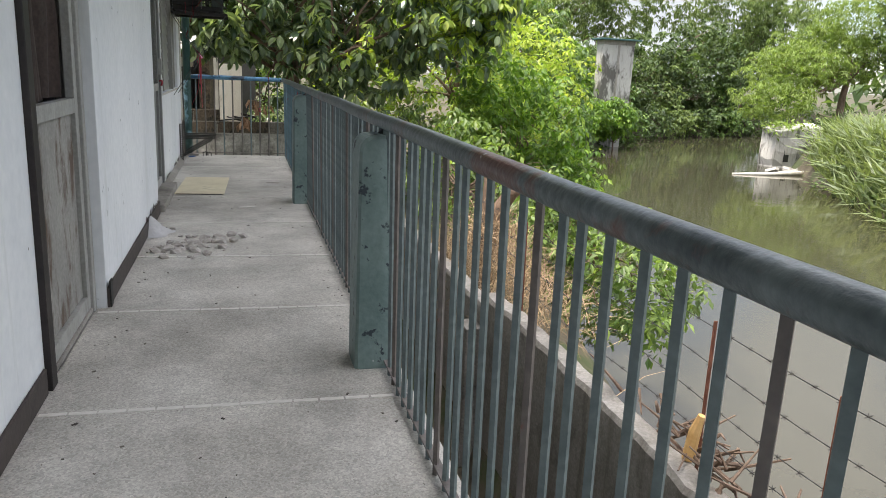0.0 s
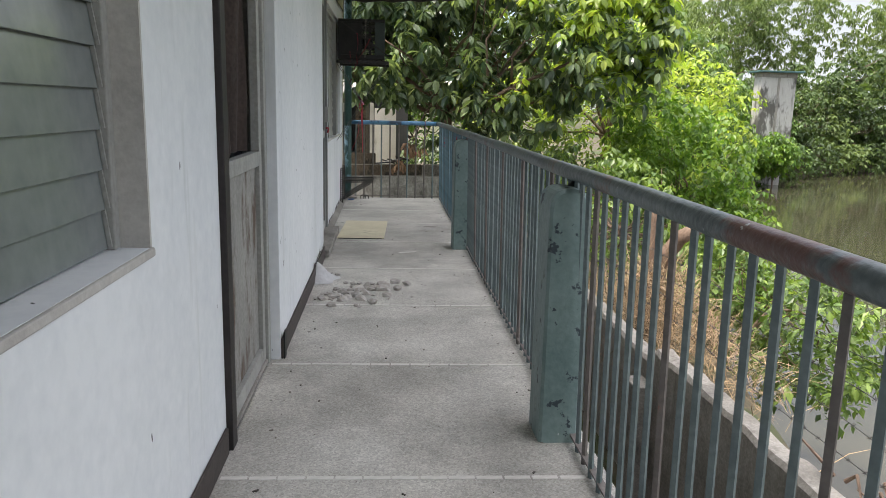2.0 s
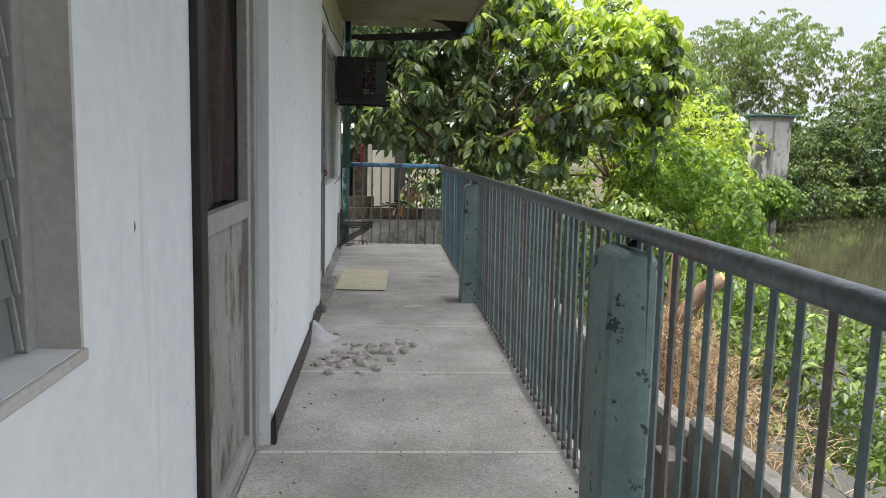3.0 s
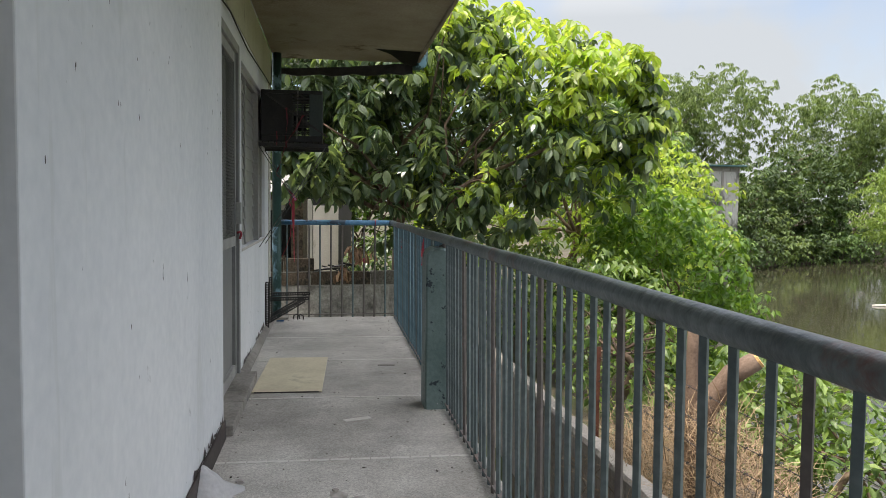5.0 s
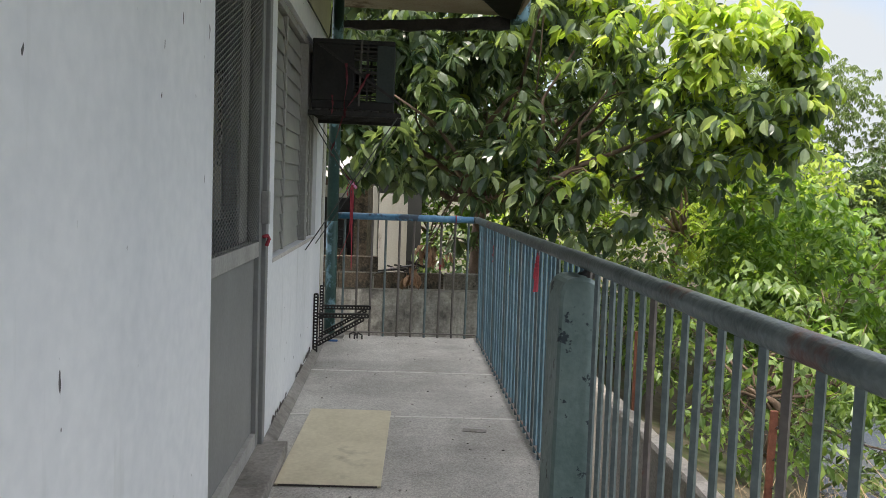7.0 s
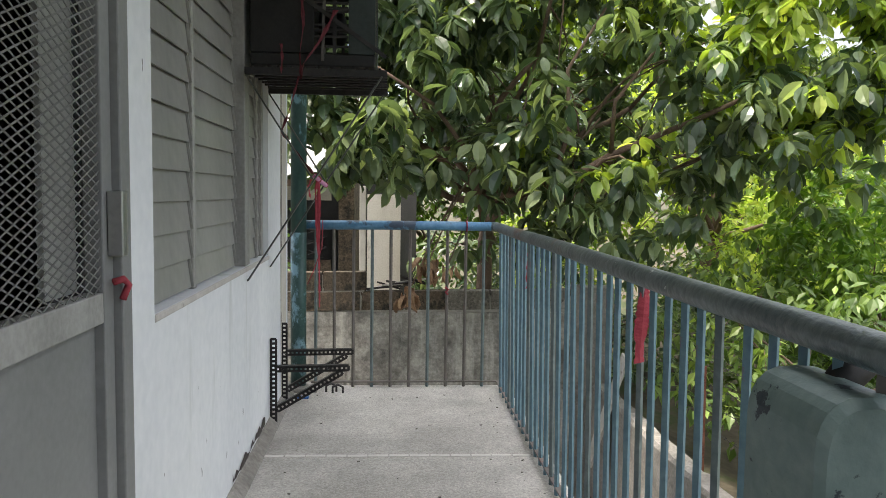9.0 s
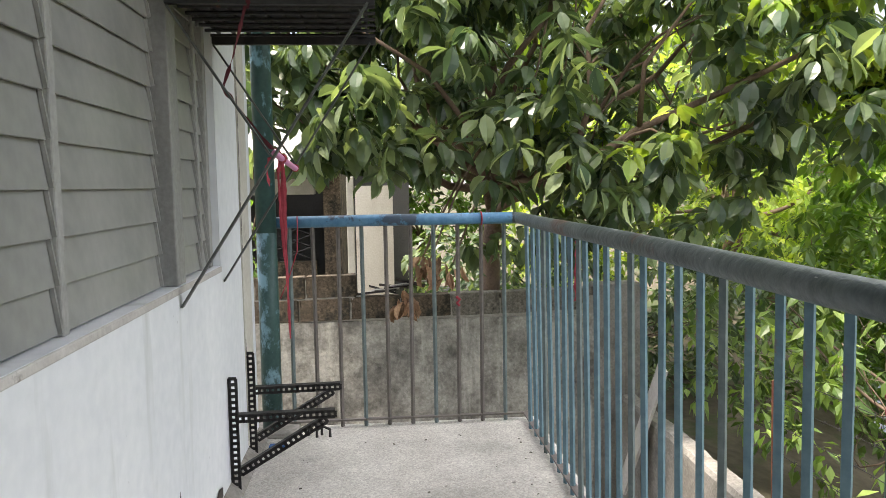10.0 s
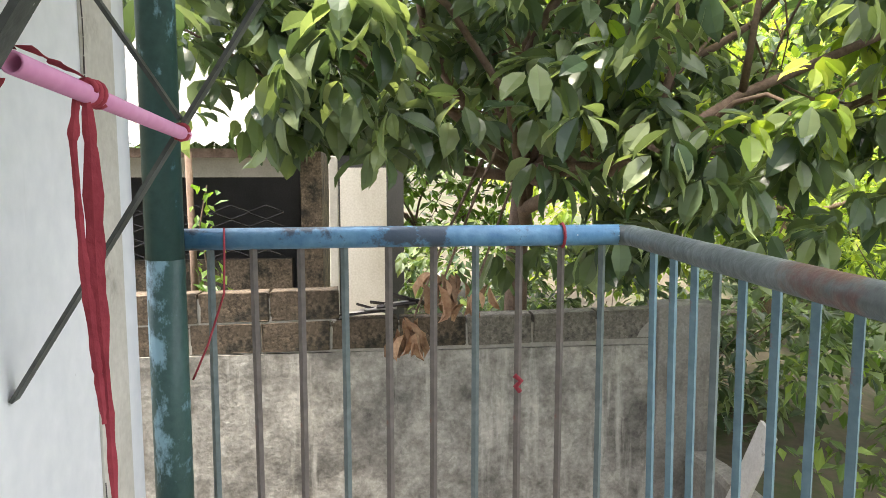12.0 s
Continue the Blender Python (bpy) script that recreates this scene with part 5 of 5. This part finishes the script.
# ---- rags and ties on the railing ----
ribbon("red rag tied to the railing", [(0.53, 7.84, 0.955), (0.524, 7.83, 0.90), (0.518, 7.83, 0.82), (0.515, 7.825, 0.755)], 0.03, twist=0.05, widths=(0.02, 0.034, 0.038, 0.034, 0.03))
ribbon("narrow red rag tied to the railing", [(0.533, 9.44, 0.945), (0.526, 9.43, 0.88), (0.521, 9.43, 0.81), (0.52, 9.42, 0.74)], 0.024, twist=0.1)
knot([(0.33, 10.42 + 0.031 * math.cos(a), RZ + 0.031 * math.sin(a)) for a in np.linspace(0, 6.0, 12)], 0.004, "red string tied round the end rail")
knot([(-0.53, 10.42 - 0.031, RZ + 0.03), (-0.53, 10.385, RZ - 0.03), (-0.535, 10.39, 0.85), (-0.58, 10.40, 0.72), (-0.62, 10.40, 0.63)], 0.0028, "thin red string hanging from the end rail", "red_string")
knot([(0.205, 10.408, 0.615), (0.222, 10.405, 0.60), (0.208, 10.406, 0.585), (0.22, 10.41, 0.57)], 0.007, "small red rag knot on a railing bar")
knot([(XF + 0.008, 7.60, 0.985), (XF + 0.024, 7.615, 0.99), (XF + 0.028, 7.635, 0.975), (XF + 0.02, 7.62, 0.945)], 0.008, "red rag tied at the door latch")

# ---- eave edge ----
gutter = thing("drain_pipe", "green plastic gutter elbow at the eave corner", "pipe")
part("elbow", tube(bmesh.new(), [(0.83, 10.50, 2.80), (0.83, 10.50, 2.70), (0.82, 10.50, 2.655), (0.78, 10.50, 2.635), (0.72, 10.50, 2.63)], 0.045, 14), M_POLE, gutter, smooth=True)
fas = thing("sagging_board", "black sagging fascia board under the eave end", "board")
bm, rows = bmesh.new(), []
for i in range(13):
    t = i / 12
    x = 0.72 - 1.44 * t
    zt = 2.672 - 0.115 * t - 0.012 * math.sin(math.pi * t)
    h = 0.11 - 0.05 * t + 0.012 * math.sin(i * 2.1)
    rows.append([bm.verts.new((x, yy, zz)) for yy, zz in ((10.54, zt), (10.575, zt), (10.575, zt - h), (10.54, zt - h))])
for a, b2 in zip(rows, rows[1:]):
    for k in range(4):
        bm.faces.new((a[k], a[(k + 1) % 4], b2[(k + 1) % 4], b2[k]))
bm.faces.new(rows[0][::-1])
bm.faces.new(rows[-1])
part("board", bm, M_IRON, fas)
flap = thing("torn_soffit_flap", "torn dark strip of soffit hanging at the eave corner", "board")
bm = bmesh.new()
vs = [bm.verts.new(p) for p in ((0.28, 9.95, 2.681), (0.74, 10.02, 2.681), (0.75, 10.5, 2.62), (0.62, 10.42, 2.63), (0.745, 10.15, 2.672), (0.45, 10.12, 2.668))]
for f in ((0, 5, 4, 1), (5, 3, 2, 4)):
    bm.faces.new([vs[i] for i in f])
bmesh.ops.solidify(bm, geom=bm.faces[:], thickness=0.006)
part("sheet", bm, M_IRON, flap)
loops = thing("cable_loop", "loose dark cable ends hanging at the wall top", "cable")
for k in range(4):
    y = 6.22 + 0.045 * k
    part("strand", tube(bmesh.new(), [(XB + 0.008, y - 0.25, 2.36), (XB + 0.02, y - 0.1, 2.25 + 0.02 * k), (XB + 0.03, y, 2.17 + 0.03 * (k % 2)), (XB + 0.022, y + 0.05, 2.22), (XB + 0.015, y + 0.12, 2.27 + 0.03 * k)], 0.0045, 6), M_BLACK, loops)
wire = thing("cable", "thin dark cable along the wall top", "cable")
part("strand", tube(bmesh.new(), [(XF + 0.01, 6.6, 2.26), (XF + 0.02, 7.2, 2.29), (XF + 0.012, 8.2, 2.27), (XF + 0.02, 9.4, 2.30), (XF + 0.015, 10.2, 2.33), (XF + 0.02, 10.3, 2.6)], 0.005, 6), M_BLACK, wire)

# ---- barbed wire fence on the bank ----
fence = thing("barbed_wire_fence", "rusty barbed wire fence with iron posts along the bank", "fence")
FX = 2.02
for y, r, top in ((2.32, 0.018, 0.14), (3.08, 0.008, 0.14), (5.4, 0.01, 0.1), (8.37, 0.02, 0.05), (0.4, 0.012, 0.15), (10.8, 0.012, 0.0)):
    part("fence_post", boxed(FX - r, FX + r, y - r * 0.5, y + r * 0.5, -1.3, top, 0.001, pose(0, 0, 0, 0, random.uniform(-1, 1), 0)), M_RUST, fence)
for z in (0.10, -0.06, -0.22, -0.38):
    bm = bmesh.new()
    pts = [(FX + 0.012, y, z - 0.02 * math.sin(y * 1.3 + z * 9) - 0.012 * math.sin(y * 3)) for y in np.arange(-2.0, 11.0, 0.25)]
    tube(bm, pts, 0.0022, 4)
    for y in np.arange(-1.9, 10.9, 0.125):
        zz = z - 0.02 * math.sin(y * 1.3 + z * 9) - 0.012 * math.sin(y * 3)
        for a in (0.6, 2.4):
            d = Vector((0.5, math.cos(a), math.sin(a))) * 0.014
            flatbar(bm, Vector((FX + 0.012, y, zz)) - d, Vector((FX + 0.012, y, zz)) + d, 0.0025, 0.0025)
    part("wire_strand", bm, M_IRON, fence)

# ---- cut stumps, roots ----
stump = thing("cut_stump", "forked tree stump with fresh orange cut ends", "stump")
bm = bmesh.new()
tube(bm, [(2.42, 7.62, -1.4), (2.45, 7.58, -0.7), (2.52, 7.55, -0.25), (2.66, 7.45, 0.02), (2.80, 7.38, 0.13)], [0.13, 0.10, 0.085, 0.075, 0.065], 12)
tube(bm, [(2.46, 7.58, -0.7), (2.45, 7.62, -0.2), (2.47, 7.66, 0.15), (2.48, 7.68, 0.33)], [0.08, 0.055, 0.045, 0.04], 10)
part("trunk", bm, M_BARK, stump, smooth=True)
part("cut_face", tube(bmesh.new(), [(2.80, 7.38, 0.13), (2.812, 7.374, 0.14)], 0.062, 12), M_CUT, stump, "fresh orange cut wood")
part("cut_face", tube(bmesh.new(), [(2.48, 7.68, 0.33), (2.481, 7.681, 0.342)], 0.038, 12), M_CUT, stump, "fresh orange cut wood")
roots = thing("root_clump", "dug-up brown root clump with a split orange stub", "roots")
bm = bmesh.new()
for k in range(46):
    a = Vector((1.97 + random.uniform(-0.05, 0.12), 3.0 + random.gauss(0, 0.32), -0.52 + random.uniform(0, 0.06)))
    tube(bm, [a, a + Vector((random.gauss(0, 0.05), random.gauss(0, 0.08), 0.05)), a + Vector((random.gauss(0, 0.10), random.gauss(0, 0.16), random.uniform(-0.03, 0.16)))], [0.012, 0.009, 0.004], 5)
tagged(part("tangle", bm, M_BARK, roots), kind="stuff")
part("stub", tube(bmesh.new(), [(1.95, 3.05, -0.5), (1.96, 3.04, -0.36), (1.97, 3.02, -0.27)], [0.03, 0.028, 0.016], 8), M_CUT, roots, "split orange wood stub")
plank = thing("plank", "weathered grey plank leaning by the yard wall", "plank")
part("board", flatbar(bmesh.new(), (1.66, 12.3, -1.2), (1.86, 12.0, -0.18), 0.16, 0.02, (0, 1, 0)), M_TRIM, plank)

# ---- behind the back wall ----
hut = thing("shed", "low block shed with a corrugated roof and dark open front", "shed")
part("beam", boxed(-4.6, -0.9, 15.6, 15.8, 1.06, 1.27, 0.01), M_BEAM, hut, "pale concrete beam")
# the shed's inner shade is painted onto its rear wall
part("rear_wall", boxed(-4.6, 0.3, 18.2, 18.35, -2.0, 1.3), M_ROOM_SHADE, hut)
part("side_wall", boxed(-0.80, -0.60, 15.6, 18.2, -2.0, 1.3, 0.01), M_BLOCK, hut, "bare block pillar wall")
part("side_wall", boxed(-4.7, -4.6, 15.6, 18.2, -2.0, 1.3), M_BLOCK, hut)
part("front_block", boxed(-4.6, -0.9, 15.65, 15.75, -2.0, 0.28), M_BLOCK, hut)
verts, n2 = [], 120
for i in range(n2 + 1):
    x = -5.0 + 4.35 * i / n2
    zz = 0.022 * math.cos(2 * math.pi * i / 4)
    verts += [(x, 15.25, 1.36 + zz), (x, 18.6, 2.75 + zz)]
raw("roof_sheet", verts, [(2 * i, 2 * i + 2, 2 * i + 3, 2 * i + 1) for i in range(n2)], M_ROOF_OLD, hut, "sunlit corrugated roof sheet")
part("rafter", boxed(-5.0, -0.65, 15.32, 15.40, 1.24, 1.32), M_BARK, hut)
for k in range(7):
    z = 0.35 + k * 0.07
    part("grille_wire", tube(bmesh.new(), [(-3.2 + i * 0.16, 15.58, z + (0.03 if (i + k) % 2 else -0.03)) for i in range(15)], 0.008, 5), M_IRON, hut)
white = tagged(part("wall_white", boxed(-0.42, 0.0, 15.3, 15.42, -2.0, 1.15), M_WHITE), "sun-bleached white wall behind the yard", "wall", kind="structure")
part("post_white", boxed(-0.50, -0.424, 14.9, 15.0, -2.0, 1.25, 0.006), M_BEAM, white)
junk = thing("timber_scrap", "heap of dark scrap boards on the wall", "timber", "scrap boards")
for k in range(8):
    c, a = Vector((-0.24 + 0.05 * k + random.uniform(-0.03, 0.03), 13.03 + random.uniform(-0.05, 0.05), 0.262 + 0.012 * k)), random.uniform(-0.5, 0.5)
    d = Vector((math.cos(a), math.sin(a) * 0.6, random.uniform(-0.35, 0.25))) * random.uniform(0.10, 0.17)
    part("board", flatbar(bmesh.new(), c - d, c + d, random.uniform(0.03, 0.07), 0.01, (0, 1, random.uniform(-0.6, 0.6))), M_JAMB if k % 3 else M_TRIM, junk)
for k, (cx, cy, cz, nn) in enumerate(((0.06, 12.32, 0.30, 22), (0.20, 12.1, 0.55, 26), (0.36, 12.1, 0.52, 6))):
    p = [(cx + random.gauss(0, 0.05), cy + random.gauss(0, 0.05), cz + random.uniform(-0.03, 0.10)) for i in range(nn)]
    w = [(random.gauss(0, 0.35), random.gauss(0, 0.35), -1) for i in range(nn)]
    cl = thing("dead_leaf_bunch", "bunch of dry curled brown leaves on a broken twig", "dead leaves", "dead leaf bunches")
    foliage("leaves", p, w, [random.uniform(0.08, 0.19) for i in range(nn)], LEAF_CURL, M_DEADLEAF, cl)
    part("twig", tube(bmesh.new(), [(cx, cy, cz + 0.08), (cx + 0.2, cy + 0.25, cz + 0.5), (cx + 0.45, cy + 0.6, cz + 0.9)], [0.006, 0.008, 0.012], 6), M_BARK, cl)

# ---- far bank ----
tower = thing("pump_house", "mouldy white concrete hut with a flat teal roof across the river", "building")
part("wall", boxed(20.9, 22.95, 42, 42.9, -0.6, 3.30, 0.02), M_FARWALL, tower)
part("wall", boxed(21.3, 22.6, 42.1, 42.9, -3.2, -0.602, 0.02), M_FARWALL, tower)
part("roof", boxed(20.6, 23.25, 41.7, 43.1, 3.56, 3.66, 0.02), M_TEAL_ROOF, tower, "dark teal flat roof")
part("band", boxed(20.88, 22.97, 41.97, 42.9, 3.302, 3.558, 0.01), M_CEMENT, tower)
part("pilaster", boxed(21.85, 21.97, 41.95, 41.998, -0.6, 3.30), M_CEMENT, tower)
bunker = thing("ruined_wall", "broken white concrete wall at the water's edge", "wall")
bm = boxed(26.6, 30.6, 33.0, 34.2, -3.2, -0.75, 0.08)
bmesh.ops.subdivide_edges(bm, edges=bm.edges[:], cuts=5, use_grid_fill=True)
for v in bm.verts:
    v.co += Vector((0.25, 0.3, 0.45 if v.co.z > -2 else 0.1)) * noise.noise(v.co * 0.9) + Vector((0, 0, 0.15)) * noise.noise(v.co * 3)
part("wall", bm, M_FARWALL, bunker)
# no hole here: a black plate paints the shade of an opening
part("opening", boxed(27.2, 27.5, 32.96, 32.999, -2.5, -1.6), M_BLACK, bunker, "black plate painted as a shaded opening")
lit = bmesh.new()
for k in range(60):
    c = Vector((28.2 + random.gauss(0, 1.0), 31.2 + random.gauss(0, 0.8), -2.74))
    s = random.uniform(0.1, 0.45)
    box(lit, -s, s, -s * 0.4, s * 0.4, -0.05, 0.08, 0, Matrix.Translation(c) @ pose(0, 0, 0, random.uniform(-20, 20), random.uniform(-20, 20), random.uniform(0, 180)))
tagged(part("debris", lit, M_TRIM), "washed-up pale litter and wood debris at the bank", "debris", kind="stuff")
log = tagged(part("floating_log", tube(bmesh.new(), [(22.2, 30.2, -2.78), (24.0, 30.0, -2.76), (26.5, 30.1, -2.70)], [0.05, 0.10, 0.14], 8), M_BEAM, smooth=True), "pale bleached log floating at the bank", "log")
creep_p, creep_w, creep_s = [], [], []
for k in range(900):
    x = random.uniform(26.4, 31.5)
    creep_p.append((x, 32.8 + random.uniform(0, 1.5), -0.75 + random.gauss(0, 0.22) - (0.7 * random.random() if x > 29 else 0)))
    creep_w.append((random.gauss(0, 1), random.gauss(-0.4, 1), random.gauss(-0.5, 0.6)))
    creep_s.append(random.uniform(0.15, 0.3))
tagged(foliage("creeper", creep_p, creep_w, creep_s, LEAF_SMALL, L_LIME), "lime-green creeper over the broken wall", "creeper", kind="stuff")

# ---- climbing plant behind the end rail, newer plaster by the pole ----
vine = thing("climbing_vine", "young green vine climbing a brown stick", "vine")
part("stick", tube(bmesh.new(), [(-1.27, 13.2, -0.6), (-1.25, 13.2, 0.5), (-1.26, 13.2, 1.25)], 0.022, 7), M_BARK, vine, smooth=True)
vp = [(-1.17 + random.gauss(0, 0.05), 13.18 + random.gauss(0, 0.04), random.uniform(0.35, 1.05)) for k in range(70)]
foliage("leaves", vp, [(random.gauss(0.3, 0.6), random.gauss(-0.5, 0.5), random.gauss(-0.3, 0.5)) for k in vp], [random.uniform(0.05, 0.10) for k in vp], LEAF_SMALL, L_SHRUB, vine)
part("stem", tube(bmesh.new(), [(-1.22, 13.19, 0.2), (-1.16, 13.18, 0.5), (-1.2, 13.17, 0.8), (-1.15, 13.18, 1.05)], 0.006, 6), M_BARK, vine)
tagged(part("trim_plaster_strip", boxed(XF + 0.0005, XF + 0.006, 10.06, 10.24, 0.05, 2.32, 0.001), M_STRIP), "dirty beige plaster strip beside the pole", "trim", kind="structure")

bm, y = bmesh.new(), 10.062
for k in range(60):
    z = 0.12 + k * 0.036
    if noise.noise(Vector((z * 2.2, 4, 0))) > -0.12:
        y2 = 10.062 + 0.012 * noise.noise(Vector((z * 9, 1, 0)))
        flatbar(bm, (XF + 0.0072, y, z), (XF + 0.0072, y2, z + 0.034), 0.002 + 0.004 * random.random(), 0.0012, (0, 1, 0))
        y = y2
tagged(part("trim_crack", bm, M_BASE), "dark crack where the plaster strip has lifted", "trim", kind="structure")

# ---- pieces: joint tiles of the floor, blocks of the back wall ----
tile_me = None
for yj in (-0.35, 0.73, 1.81, 2.885, 3.972, 5.03, 6.07, 7.18, 8.263, 9.23):
    for k in range(13):
        x = -0.64 + 0.093 * k
        if tile_me is None:
            ob = part("joint_tile", boxed(-0.0430, 0.0430, -0.011, 0.011, 0.0, 0.0035, 0.001), M_JOINT, floor)
            tile_me = ob.data
        else:
            ob = new("joint_tile", tile_me)
            ob.parent = floor
        ob.location = (x + random.uniform(-0.001, 0.001), yj - 0.012 * (x / 0.6) + random.uniform(-0.001, 0.001), -0.0005)
blocks = []
for k in range(4):
    bm = boxed(-0.199, 0.199, -0.075, 0.075, 0.0, 0.178, 0.006)
    for v in bm.verts:
        v.co += Vector((random.uniform(-1, 1), random.uniform(-1, 1), random.uniform(-1, 1))) * 0.005
    ob = part("block", bm, M_BLOCK if k < 2 else M_BLOCK_L)
    blocks.append(ob.data)
    bpy.data.objects.remove(ob)
part("mortar", boxed(-3.2, 1.62, 12.943, 13.077, 0.048, 0.205), M_MORTAR, back_wall, "pale crumbling mortar")
part("mortar", boxed(-3.2, -0.37, 12.943, 13.077, 0.212, 0.385), M_MORTAR, back_wall, "pale crumbling mortar")
for row, (z, x0, x1) in enumerate(((0.052, -3.0, 1.5), (0.24, -3.2, -0.5))):
    x = 1.45 if row == 0 else -0.555
    while x > x0:
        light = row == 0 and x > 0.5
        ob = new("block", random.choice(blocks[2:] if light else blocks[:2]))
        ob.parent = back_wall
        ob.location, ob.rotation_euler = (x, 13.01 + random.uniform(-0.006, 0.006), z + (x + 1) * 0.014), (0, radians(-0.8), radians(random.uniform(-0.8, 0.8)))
        x -= 0.412
